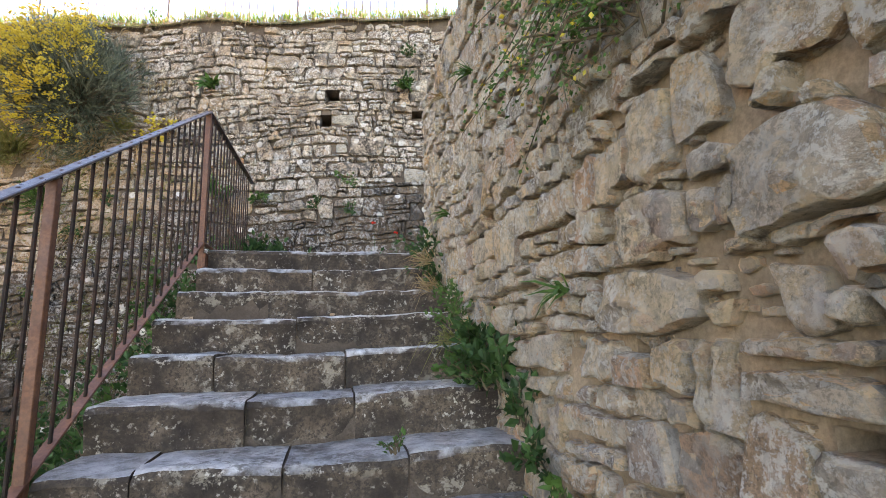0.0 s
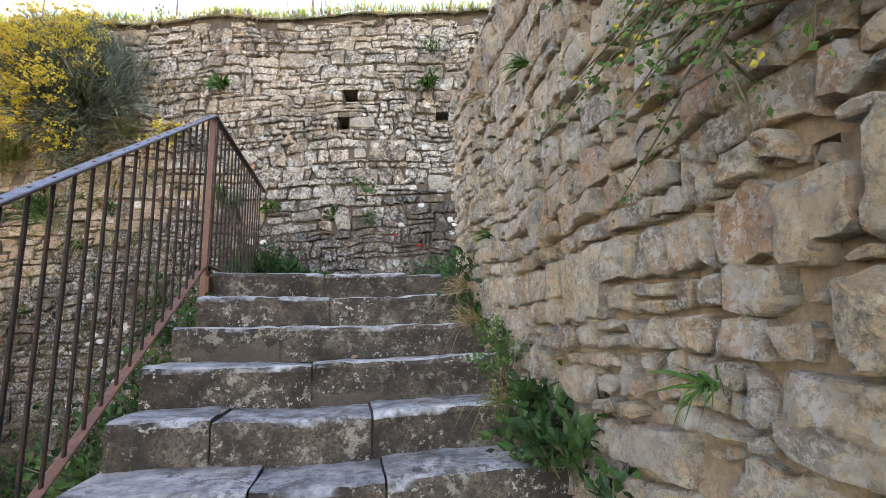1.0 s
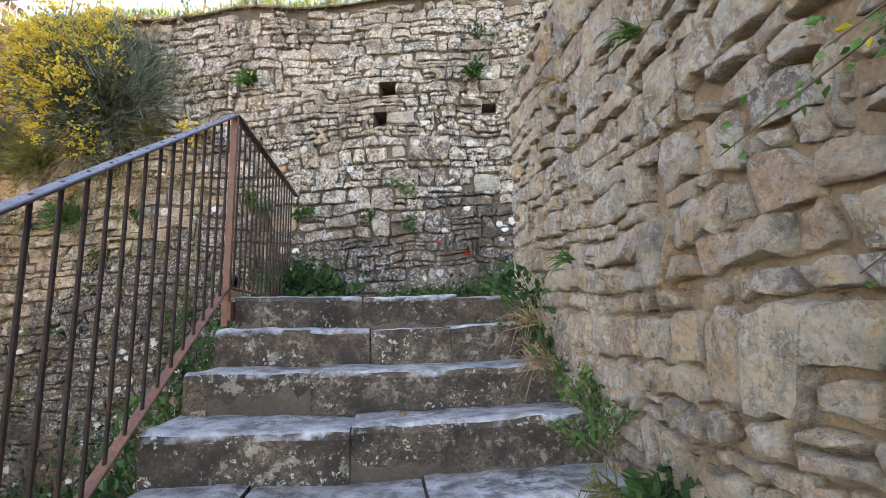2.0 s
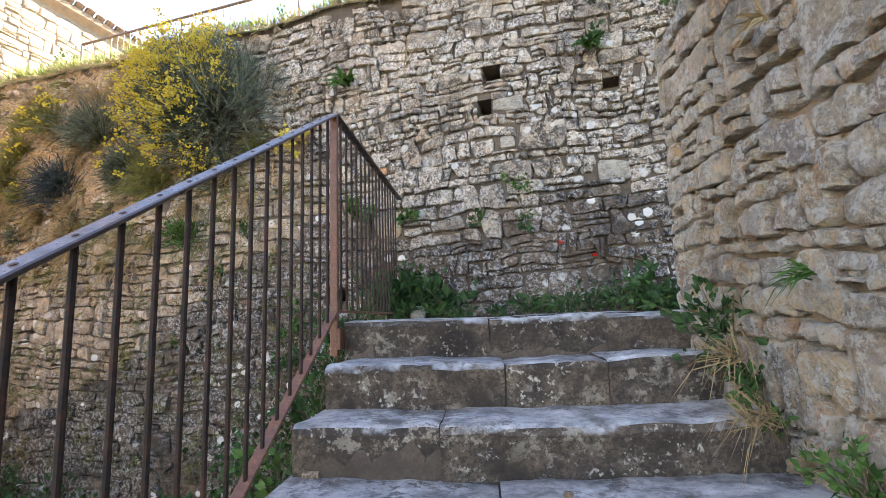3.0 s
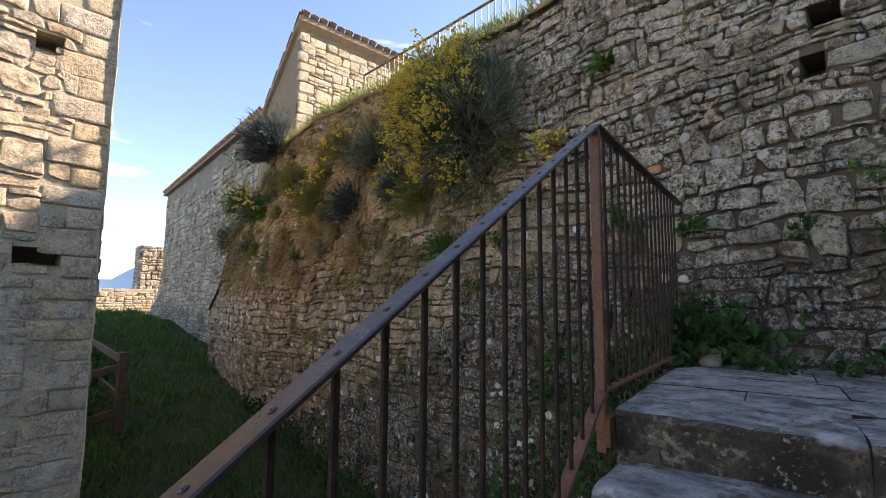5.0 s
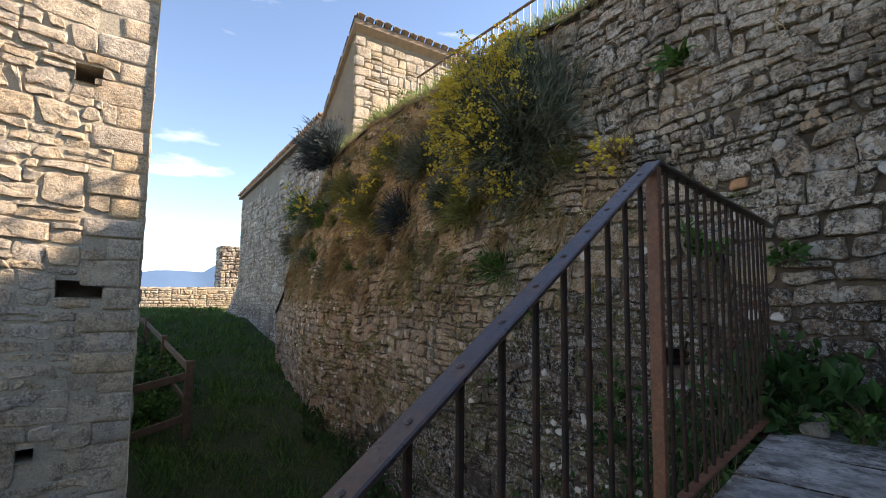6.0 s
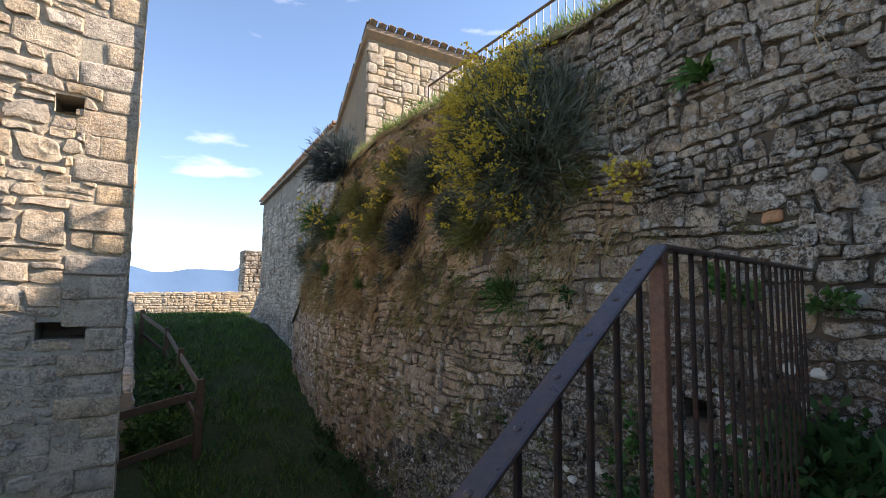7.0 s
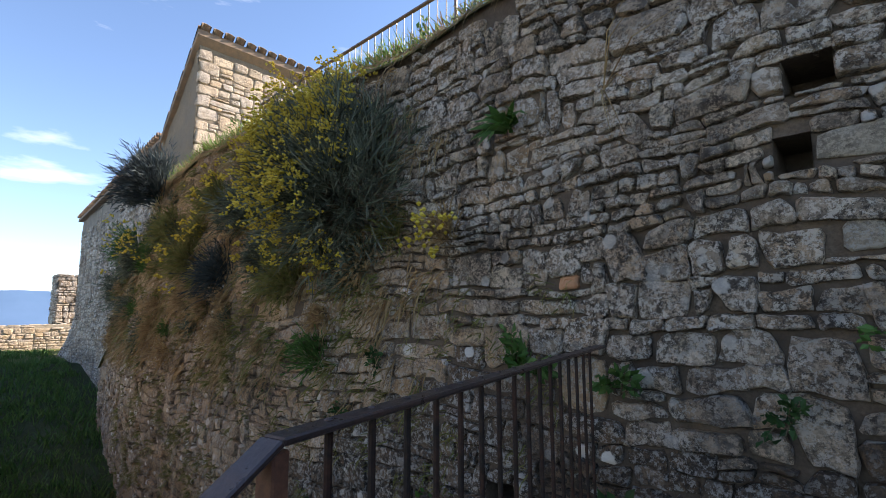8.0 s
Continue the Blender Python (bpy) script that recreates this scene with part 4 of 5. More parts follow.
FALL = 0.98
wall_side = part("wall", sheet(span(0, 4.6, 0.2), span(1.9, EAVE, 0.2), house_side, 0.0, 0.01), PLASTER, house, "raking-lit ochre stone wall")
front_v, front_f = sheet(span(0, 1.5, 0.15), span(1.9, EAVE, 0.15), house_front, 0.0, 0.012)
for v in front_v:
    v.z = min(v.z, EAVE - FALL * (HX - v.x))
wall_front = part("wall", (front_v, front_f), PLASTER, house, "weathered plastered wall")
back = part("wall", ([Vector((HX, HY + 4.6, 1.9)), Vector((HX - 1.5, HY + 4.6, 1.9)), Vector((HX - 1.5, HY + 4.6, EAVE - FALL * 1.5)), Vector((HX, HY + 4.6, EAVE))], [(0, 1, 2, 3)]), PLASTER, house)
rng = random.Random(31)
hq, z, k = [], 4.9, 0
while z < EAVE - 0.3:
    h = rng.uniform(0.16, 0.26)
    hq.append((0.01, z, 0.34 if k % 2 else 0.2, h - 0.015))
    z, k = z + h, k + 1
hr = rubble(rng, 0.02, 4.5, 4.9, EAVE - 0.16, (0.1, 0.2), (0.14, 0.42), hq, 0.25, 0.008)
for r in hr + hq:
    part("stone", stone_geo(rng, r, house_side, 0.024, 0.02 if r not in hq else 0.0, 8, 4.5), STONE_SUNNY, wall_side, smooth=True)
roof = part("roof", ([Vector((HX + 0.12, HY - 0.08, EAVE + 0.14)), Vector((HX + 0.12, HY + 4.7, EAVE + 0.14)), Vector((HX - 1.6, HY + 4.7, EAVE + 0.14 - FALL * 1.7)), Vector((HX - 1.6, HY - 0.08, EAVE + 0.14 - FALL * 1.7)),
                      Vector((HX + 0.12, HY - 0.08, EAVE + 0.04)), Vector((HX + 0.12, HY + 4.7, EAVE + 0.04)), Vector((HX - 1.6, HY + 4.7, EAVE + 0.04 - FALL * 1.7)), Vector((HX - 1.6, HY - 0.08, EAVE + 0.04 - FALL * 1.7))],
                     [(0, 1, 2, 3), (7, 6, 5, 4), (0, 4, 5, 1), (1, 5, 6, 2), (2, 6, 7, 3), (3, 7, 4, 0)]), TILE, house, "curved clay tiles")


def tile_geo(p, length, down, r, wide):
    """One half-round clay tile, from p along down."""
    d = Vector(down).normalized()
    s = Vector(wide).normalized()
    n = s.cross(d)
    if n.z < 0:
        n = -n
    vs = []
    for end, rr in ((0, r), (length, r * 0.82)):
        for lay in (1.0, 0.8):
            vs += [Vector(p) + d * end + rr * lay * (math.cos(a) * s + math.sin(a) * n) for a in [math.pi * k / 6 for k in range(7)]]
    fs = []
    for k in range(6):
        fs += [(k, k + 1, 14 + k + 1, 14 + k), (7 + k + 1, 7 + k, 21 + k, 21 + k + 1), (k, 7 + k, 7 + k + 1, k + 1), (14 + k, 14 + k + 1, 21 + k + 1, 21 + k)]
    return vs, fs


for k in range(24):
    part("tile", tile_geo((HX + 0.2, HY + 0.02 + 0.2 * k, EAVE + 0.2 + rng.uniform(-0.015, 0.015)), 0.5, (-1, 0, -FALL), 0.085, (0, 1, 0)), TILE, roof)
for k in range(5):
    part("tile", tile_geo((HX + 0.1 - 0.3 * k, HY - 0.03, EAVE + 0.18 - FALL * (0.3 * k - 0.02)), 0.36, (-1, 0, -FALL), 0.05, (0, 1, 0)), TILE, roof)

# ---- long lower building and the tower beyond ----
LOW0, LOW1 = Vector((-10.75, 5.93, 0)), Vector((-21.6, 6.72, 0))
lowdir = (LOW1 - LOW0).normalized()
lown = Vector((lowdir.y, -lowdir.x, 0))
if lown.y > 0:
    lown = -lown
LOWLEN = (LOW1 - LOW0).length
annexe = thing("long_stone_building", (-16, 8.5, 1.8), "long low stone building with plain upper wall", "building")


def low_map(s, z, d):
    flare = 0.5 * max(0.0, min(1.0, (3.6 - z) / 1.8)) ** 2 * max(0.0, min(1.0, (s - 8.5) / 2.5))
    p = LOW0 + lowdir * s + lown * (d + flare)
    return Vector((p.x, p.y, z))


def low_end_map(s, z, d):
    p = LOW1 - lown * s + lowdir * (d + 0.12 * max(0.0, 3.6 - z))
    return Vector((p.x, p.y, z))


low_wall = part("wall", merge([sheet(span(0, LOWLEN, 0.3), span(0.8, 6.55, 0.3), low_map, 0.0, 0.02), sheet(span(0, 5.0, 0.4), span(0.8, 6.55, 0.4), low_end_map, 0.0, 0.02)]), RENDER_PALE, annexe, "weathered wall, rendered above and stone below")
rng = random.Random(41)
lr = [r for r in rubble(rng, 0.5, LOWLEN - 0.02, 1.4, 6.4, (0.12, 0.22), (0.2, 0.5), (), 0.2, 0.012) if r[1] < 6.0 + 0.9 * noise.noise(Vector((r[0], r[1], 2))) or r[0] > LOWLEN - 0.4]
part("rubble", merge([stone_geo(rng, r, low_map, 0.03, 0.03, 8) for r in lr]), STONE_GREY, low_wall, "small bedded rubble stones", True, "stuff")
roofp = [LOW0 + lown * 0.14, LOW1 + lown * 0.14 + lowdir * 0.1, LOW1 - lown * 5 + lowdir * 0.1, LOW0 - lown * 5]
low_roof = part("roof", ([Vector((p.x, p.y, z + (0.25 if k > 1 else 0.0))) for z in (6.54, 6.62) for k, p in enumerate(roofp)], [(0, 1, 2, 3), (7, 6, 5, 4)] + [(k, (k + 1) % 4, 4 + (k + 1) % 4, 4 + k) for k in range(4)]), TILE, annexe, "thin edge of clay tiles")
for k in range(60):
    p = LOW0 + lowdir * (0.1 + 0.18 * k) + lown * 0.2
    part("tile", tile_geo((p.x, p.y, 6.64 + rng.uniform(-0.01, 0.01)), 0.4, (-lown.x, -lown.y, 0.05), 0.075, tuple(lowdir)), TILE, low_roof)

tower = thing("stone_tower", (-25.9, 7.1, 2.0), "square stone tower stump at the lane's end", "tower")
tower_core = part("core", block((-26.4, 6.75, 1.8), (-25.3, 7.9, 4.88), 0.02), MORTAR_GREY, tower)
rng = random.Random(51)
for face in (lambda s, z, d: Vector((-25.3 + d, 6.75 + s, z)), lambda s, z, d: Vector((-26.4 + s, 6.75 - d, z))):
    for r in rubble(rng, 0.0, 1.12, 1.9, 4.95, (0.13, 0.22), (0.2, 0.42), (), 0.1, 0.01):
        part("stone", stone_geo(rng, r, face, 0.04, 0.0, 8), STONE_GREY, tower_core, smooth=True)

# ---- parapets closing the lane ----
def parapet(name, a, b, za, zb, ta, tb, thick, label, material, courses):
    a, b = Vector((*a, 0)), Vector((*b, 0))
    d = (b - a).normalized()
    n = Vector((d.y, -d.x, 0))
    length = (b - a).length

    def top(s):
        return ta + (tb - ta) * s / length

    def face(s, z, q):
        p = a + d * s + n * (thick / 2 + q)
        return Vector((p.x, p.y, min(z, top(s) + max(0, q))))

    def rear(s, z, q):
        p = a + d * s - n * (thick / 2 + q)
        return Vector((p.x, p.y, min(z, top(s) + max(0, q))))

    def cap(s, z, q):
        p = a + d * s + n * (z - thick / 2)
        return Vector((p.x, p.y, top(s) + q))

    zs = span(min(za, zb), max(ta, tb), 0.15)
    geo = merge([sheet(span(0, length, 0.25), zs, face, 0, 0.01), sheet(span(0, length, 0.25), zs, rear, 0, 0.01), sheet(span(0, length, 0.25), span(0, thick, 0.15), cap, 0, 0.01)])
    for s in (0, length):
        ends = [face(s, min(za, zb), 0), rear(s, min(za, zb), 0), rear(s, top(s), 0), face(s, top(s), 0)]
        geo = merge([geo, (ends, [(0, 1, 2, 3)])])
    w = tagged(new(name, mesh_of(name, *geo, MORTAR_SUN)), label, "wall", kind="structure")
    r = random.Random(61)
    stones = [q for q in rubble(r, 0, length, min(za, zb), max(ta, tb), courses, (0.16, 0.4), (), 0.15, 0.008) if q[1] + q[3] < top(q[0]) + 0.02]
    masonry(w, r, stones, face, material, (0, length, min(za, zb), 9), 0.03, 8, 0.01)
    caps = [q for q in rubble(r, 0, length, 0.01, thick, (thick * 0.45, thick * 0.5), (0.2, 0.4), (), 0.0, 0.01)]
    masonry(w, r, caps, cap, material, None, 0.03, 8, 0.0)
    return w


parapet("wall_parapet", (-24.2, -1.5), (-24.2, 8.4), 1.9, 1.9, 2.82, 3.0, 0.4, "low sunlit stone parapet at the end of the lane", STONE_SUNNY, (0.09, 0.16))
parapet("wall_low", (-9.6, 2.2), (-21.0, 2.2), 0.0, 0.0, 1.55, 2.62, 0.4, "low pale stone wall beside the lane", STONE_SUNNY, (0.1, 0.18))

# ---- plants ----
def blade(p, d, length, width, droop, rng):
    """A narrow bent leaf."""
    d = Vector(d).normalized()
    s = d.cross(Vector((rng.uniform(-1, 1), rng.uniform(-1, 1), rng.uniform(-1, 1)))).normalized() * width / 2
    p = Vector(p)
    m = p + d * length * 0.55 + Vector((0, 0, -droop * length * 0.25))
    t = p + d * length * 0.95 + Vector((0, 0, -droop * length))
    return [p - s, p + s, m + s * 0.8, m - s * 0.8, t], [(0, 1, 2, 3), (3, 2, 4)]


def leaf(p, d, size, rng, wide=0.55):
    """A small folded leaf."""
    d = Vector(d).normalized()
    s = d.cross(Vector((rng.uniform(-1, 1), rng.uniform(-1, 1), rng.uniform(-0.3, 1)))).normalized()
    n = s.cross(d)
    p = Vector(p)
    a, b = p + d * size * 0.45, p + d * size
    return [p, a + s * size * wide / 2 + n * size * 0.1, b, a - s * size * wide / 2 + n * size * 0.1, a], [(0, 1, 4), (1, 2, 4), (2, 3, 4), (3, 0, 4)]


def toward(rng, axis, spread):
    v = Vector((rng.gauss(0, 1), rng.gauss(0, 1), rng.gauss(0, 1))).normalized()
    return (Vector(axis).normalized() + spread * v).normalized()


def knob(p, r):
    p = Vector(p)
    vs = [p + Vector(q) * r for q in ((1, 0, 0), (-1, 0, 0), (0, 1, 0), (0, -1, 0), (0, 0, 0.8), (0, 0, -0.8))]
    return vs, [(0, 2, 4), (2, 1, 4), (1, 3, 4), (3, 0, 4), (2, 0, 5), (1, 2, 5), (3, 1, 5), (0, 3, 5)]


def needle_bush(name, seed, root, axis, size, n, material, label, flowers=0, flower_bias=None, droop=0.15, width=0.006, squash=(1, 1, 1), category="bush"):
    """A dome of thin stems set with needles, with flower heads at the tips."""
    rng = random.Random(seed)
    ob = thing(name, root, label, category)
    stems, needles, heads = [], [], []
    root = Vector(root)
    tips = []
    for k in range(n):
        d = toward(rng, axis, 0.95)
        d = Vector((d.x * squash[0], d.y * squash[1], d.z * squash[2]))
        length = size * rng.uniform(0.55, 1.0) * (0.8 + 0.35 * noise.noise(d * 2.3 + Vector((seed, 0, 0))))
        p = root + d * length * rng.uniform(0.05, 0.45) + Vector((rng.gauss(0, 0.1), rng.gauss(0, 0.05), rng.gauss(0, 0.1))) * size
        up = (d + Vector((0, 0, 0.35))).normalized()
        needles.append(blade(p, up, length * rng.uniform(0.5, 0.75), width * rng.uniform(0.7, 1.3), droop, rng))
        tip = needles[-1][0][4]
        tips.append(tip)
        for j in range(3):
            q = p.lerp(tip, rng.uniform(0.5, 1.0))
            needles.append(blade(q, toward(rng, d, 0.55), size * rng.uniform(0.08, 0.16), width * 0.9, 0.0, rng))
        if k % 9 == 0:
            stems.append(rod(root, p.lerp(tip, 0.4), 0.006 * size, 4, 0.002))
    part("stem", merge(stems), STEM, ob, smooth=True, kind="stuff")
    part("foliage", merge(needles), material, ob, kind="stuff")
    if flowers:
        ranked = sorted(tips, key=lambda q: -((q - root).dot(Vector(flower_bias)) + rng.gauss(0, 0.28) * size))
        outer = [q for q in ranked if (q - root).length > 0.55 * size][:flowers]
        for q in outer:
            for j in range(rng.randint(4, 11)):
                heads.append(knob(q + Vector((rng.gauss(0, 0.026), rng.gauss(0, 0.026), rng.gauss(0, 0.016))), rng.uniform(0.012, 0.023)))
        part("blossom", merge(heads), FLOWER, ob, "clustered yellow flower heads", kind="stuff")
    return ob


def leafy_weed(name, seed, root, axis, size, n, leaf_size, material, label, category="weed", stems=6, wide=0.6, spread=0.8, extra=()):
    """A clump of leafy stems."""
    rng = random.Random(seed)
    ob = thing(name, root, label, category)
    root = Vector(root)
    st, lv = [], []
    for k in range(stems):
        d = toward(rng, axis, spread)
        a = root + Vector((rng.gauss(0, 0.12), rng.gauss(0, 0.08), rng.gauss(0, 0.04))) * size
        b = a + d * size * rng.uniform(0.55, 1.0)
        mid = a.lerp(b, 0.5) + Vector((0, 0, 0.1 * size))
        st += [rod(a, mid, 0.004, 4, 0.003), rod(mid, b, 0.003, 4, 0.0015)]
        for j in range(max(1, n // stems)):
            f = rng.uniform(0.15, 1.0)
            p = (a.lerp(mid, f * 2) if f < 0.5 else mid.lerp(b, f * 2 - 1)) + Vector((rng.gauss(0, 0.07), rng.gauss(0, 0.07), rng.gauss(0, 0.06))) * size
            lv.append(leaf(p, toward(rng, d + Vector((0, 0, -0.25)), 0.9), leaf_size * rng.uniform(0.5, 1.25), rng, wide))
    part("stem", merge(st), STEM, ob, kind="stuff")
    part("foliage", merge(lv), material, ob, kind="stuff")
    for nm, geo, mat, lab in extra:
        part(nm, geo, mat, ob, lab)
    return ob


def tuft(seed, root, axis, size, n, material, name, label, spread=0.6, width=0.006, droop=0.5):
    rng = random.Random(seed)
    root = Vector(root)
    geo = merge([blade(root + Vector((rng.gauss(0, 0.1), rng.gauss(0, 0.06), rng.gauss(0, 0.05))) * size, toward(rng, axis, spread), size * rng.uniform(0.5, 1.1), width * rng.uniform(0.6, 1.4), droop * rng.uniform(0.3, 1.4), rng) for _ in range(n)])
    ob = new(name, mesh_of(name, [v - root for v in geo[0]], geo[1], material, False))
    ob.location = root
    return tagged(ob, label, "grass tuft")




def spray_bush(name, seed, root, size, sprays, squash, material, label):
    """A rounded bush of upturned needle sprays on bent stems, flowering where it meets the sun."""
    rng = random.Random(seed)
    ob = thing(name, root, label, "bush")
    root = Vector(root)
    stems, needles, heads = [], [], []
    for k in range(sprays):
        d = Vector((rng.gauss(0, 0.62), -abs(rng.gauss(0.5, 0.45)), rng.gauss(0.12, 0.58))).normalized()
        reach = size * (0.62 + 0.2 * noise.noise(d * 2.6 + Vector((seed, 0, 0))) + rng.uniform(-0.34, 0.12))
        c = root + Vector((d.x * squash[0], d.y * squash[1], d.z * squash[2])) * reach
        up = (d + Vector((0, 0, 0.4))).normalized()
        if k % 3 == 0:
            bend = root.lerp(c, 0.55) - Vector((0, 0, 0.08 * size))
            stems += [rod(root, bend, 0.008, 4, 0.005), rod(bend, c, 0.005, 4, 0.002)]
        tips = []
        for j in range(12):
            p = c + Vector((rng.gauss(0, 0.035), rng.gauss(0, 0.035), rng.gauss(0, 0.035)))
            g = blade(p, toward(rng, up, 0.75), size * rng.uniform(0.08, 0.22), rng.uniform(0.006, 0.011), rng.uniform(-0.3, 0.2), rng)
            needles.append(g)
            tips.append(g[0][4])
        sunny = -0.55 * d.x - 0.5 * d.y + 0.3 * d.z + 0.9 * noise.noise(d * 3.4 + Vector((0, seed, 0))) + rng.gauss(0, 0.22)
        if sunny > 0.4 and reach > 0.4 * size:
            for q in rng.sample(tips, 6):
                q = q + up * rng.uniform(0.0, 0.05)
                for j in range(rng.randint(4, 8)):
                    heads.append(knob(q + Vector((rng.gauss(0, 0.016), rng.gauss(0, 0.016), rng.gauss(0, 0.01))), rng.uniform(0.008, 0.015)))
    part("stem", merge(stems), STEM, ob, smooth=True, kind="stuff")
    part("foliage", merge(needles), material, ob, kind="stuff")
    part("blossom", merge(heads), FLOWER, ob, "clustered yellow flower heads", kind="stuff")
    return ob


spray_bush("flowering_bush", 3, (-4.12, 5.2, 4.36), 0.98, 900, (1.02, 0.9, 1.0), LEAF_GREY, "big grey-green bush with yellow flowers growing from the wall")
needle_bush("dark_shrub", 4, (-8.9, 5.25, 5.15), (0.0, -0.7, 0.5), 0.88, 1500, LEAF_BLUE, "dark blue-green shrub at the wall's edge", 0, None, 0.1, 0.012)
SHRUBS = [((-5.75, 5.2, 4.35), 0.42, LEAF_GREY, 0), ((-6.15, 5.15, 3.72), 0.4, LEAF_BLUE, 0), ((-8.5, 5.2, 3.1), 0.32, LEAF_GREY, 0), ((-9.8, 5.35, 4.15), 0.42, LEAF_GREY, 25), ((-11.3, 5.6, 3.75), 0.5, LEAF_GREY, 0),
          ((-9.9, 5.4, 3.4), 0.4, LEAF_GREY, 0), ((-7.2, 5.2, 3.95), 0.42, LEAF_OLIVE, 24), ((-6.5, 5.2, 4.6), 0.3, LEAF_OLIVE, 16), ((-10.7, 5.5, 4.45), 0.45, LEAF_FRESH, 20), ((-4.75, 5.1, 3.62), 0.34, LEAF_OLIVE, 0), ((-7.9, 5.2, 4.4), 0.34, LEAF_OLIVE, 0), ((-5.2, 5.15, 3.9), 0.3, LEAF_GREY, 10)]
for k, (p, s, m, f) in enumerate(SHRUBS):
    needle_bush("shrub", 100 + k, p, (0, -1, 0.25), 1.6 * s, int(420 * s / 0.4), m, "grey-green shrub clinging to the earth bank" if not f else "low shrub with small yellow flowers on the bank", f, (0, -0.4, 0.5) if f else None, 0.15, 0.0095, (1, 0.75, 0.8))
rng = random.Random(140)
for k in range(64):
    x, z = rng.uniform(-11.2, -3.3), rng.uniform(2.9, 5.0)
    z = min(z, back_top(x) - 0.12)
    look_of = rng.choice(("green", "grey", "dry", "olive", "dry"))
    needle_bush("bank_tussock", 150 + k, tuple(back_map(x, z, 0.02)), (0, -1, -0.1 if look_of == "dry" else 0.25), rng.uniform(0.2, 0.42), 120, {"green": LEAF_FRESH, "grey": LEAF_GREY, "dry": DRY, "olive": LEAF_OLIVE}[look_of],
                {"green": "fresh green tussock on the earth bank", "grey": "small grey-green tussock on the earth bank", "dry": "withered straw tussock hanging from the bank", "olive": "olive tussock clinging to the bank"}[look_of], 0, None, 0.5 if look_of == "dry" else 0.15, 0.01, (1, 0.75, 0.9), "grass tuft")
needle_bush("dry_bush", 61, (-3.05, 5.2, 3.85), (0.0, -1, 0.3), 0.33, 220, DRY, "withered ochre bush on the wall", 12, (-0.3, -0.3, 0.3), 0.2, 0.006)

# weeds on the walls
WALL_WEEDS = [((-0.95, 5.2, 3.2), 0.2, 90, 0.045), ((-1.35, 5.2, 2.95), 0.15, 70, 0.045), ((-0.93, 5.2, 2.85), 0.2, 90, 0.04), ((-1.98, 5.2, 2.98), 0.18, 60, 0.06), ((-1.97, 5.1, 2.35), 0.3, 130, 0.07), ((-0.3, 5.22, 4.36), 0.18, 60, 0.07),
              ((-3.0, 5.1, 2.1), 0.34, 120, 0.06), ((-3.0, 5.05, 1.75), 0.3, 120, 0.06), ((-4.3, 5.1, 1.95), 0.16, 50, 0.05), ((-2.42, 5.1, 3.02), 0.26, 170, 0.06), ((-3.9, 5.1, 2.6), 0.22, 60, 0.05), ((-5.0, 5.15, 2.7), 0.2, 60, 0.05), ((-4.35, 5.1, 3.1), 0.26, 70, 0.05), ((-3.6, 5.12, 3.0), 0.2, 60, 0.05),
              ((-0.3, 5.25, 4.75), 0.2, 80, 0.04), ((0.3, 5.25, 4.6), 0.2, 70, 0.04), ((-6.2, 5.2, 2.9), 0.2, 60, 0.05)]
for k, (p, s, n, l) in enumerate(WALL_WEEDS):
    leafy_weed("wall_weed", 200 + k, p, (0, -0.7, 0.35), s, n, l, LEAF_DARK if k % 3 else LEAF_FRESH, "green weed rooted in the wall joints", stems=7)
tuft(77, (-2.58, 5.2, 4.42), (0, -0.8, 0.6), 0.26, 34, LEAF_FRESH, "wall_fern", "fresh green broad-bladed plant in the wall", 0.8, 0.035, 0.45)
tuft(78, (-0.32, 5.22, 4.36), (0, -0.8, 0.5), 0.2, 30, LEAF_FRESH, "wall_fern", "fresh green broad-bladed plant in the wall", 0.9, 0.03, 0.4)
rng = random.Random(79)
dead = thing("dead_stalk", (-1.95, 5.15, 4.35), "dry brittle stalks hanging on the wall", "plant")
for j in range(7):
    a = Vector((-1.98, 5.18, 4.45))
    b = a + Vector((rng.uniform(0.05, 0.5), rng.uniform(-0.25, -0.08), rng.uniform(-0.45, 0.3)))
    part("stalk", merge([rod(a, a.lerp(b, 0.5) + Vector((0, -0.06, 0.05)), 0.0035, 4), rod(a.lerp(b, 0.5) + Vector((0, -0.06, 0.05)), b, 0.003, 4, 0.001)]), DRY, dead)
for p in ((-0.66, 4.98, 2.68), (-0.43, 5.0, 2.57)):
    pop = thing("poppy", (p[0], p[1], 2.18), "red poppy on a thin stem against the wall", "flower", "poppies by the landing")
    part("stem", rod((p[0] + 0.02, p[1] + 0.02, 2.15), p, 0.002, 4), LEAF_DARK, pop)
    part("petals", merge([leaf(p, (math.cos(a), math.sin(a), 0.5), 0.032, rng, 1.1) for a in (0, 1.4, 2.9, 4.3, 5.2)]), POPPY, pop)

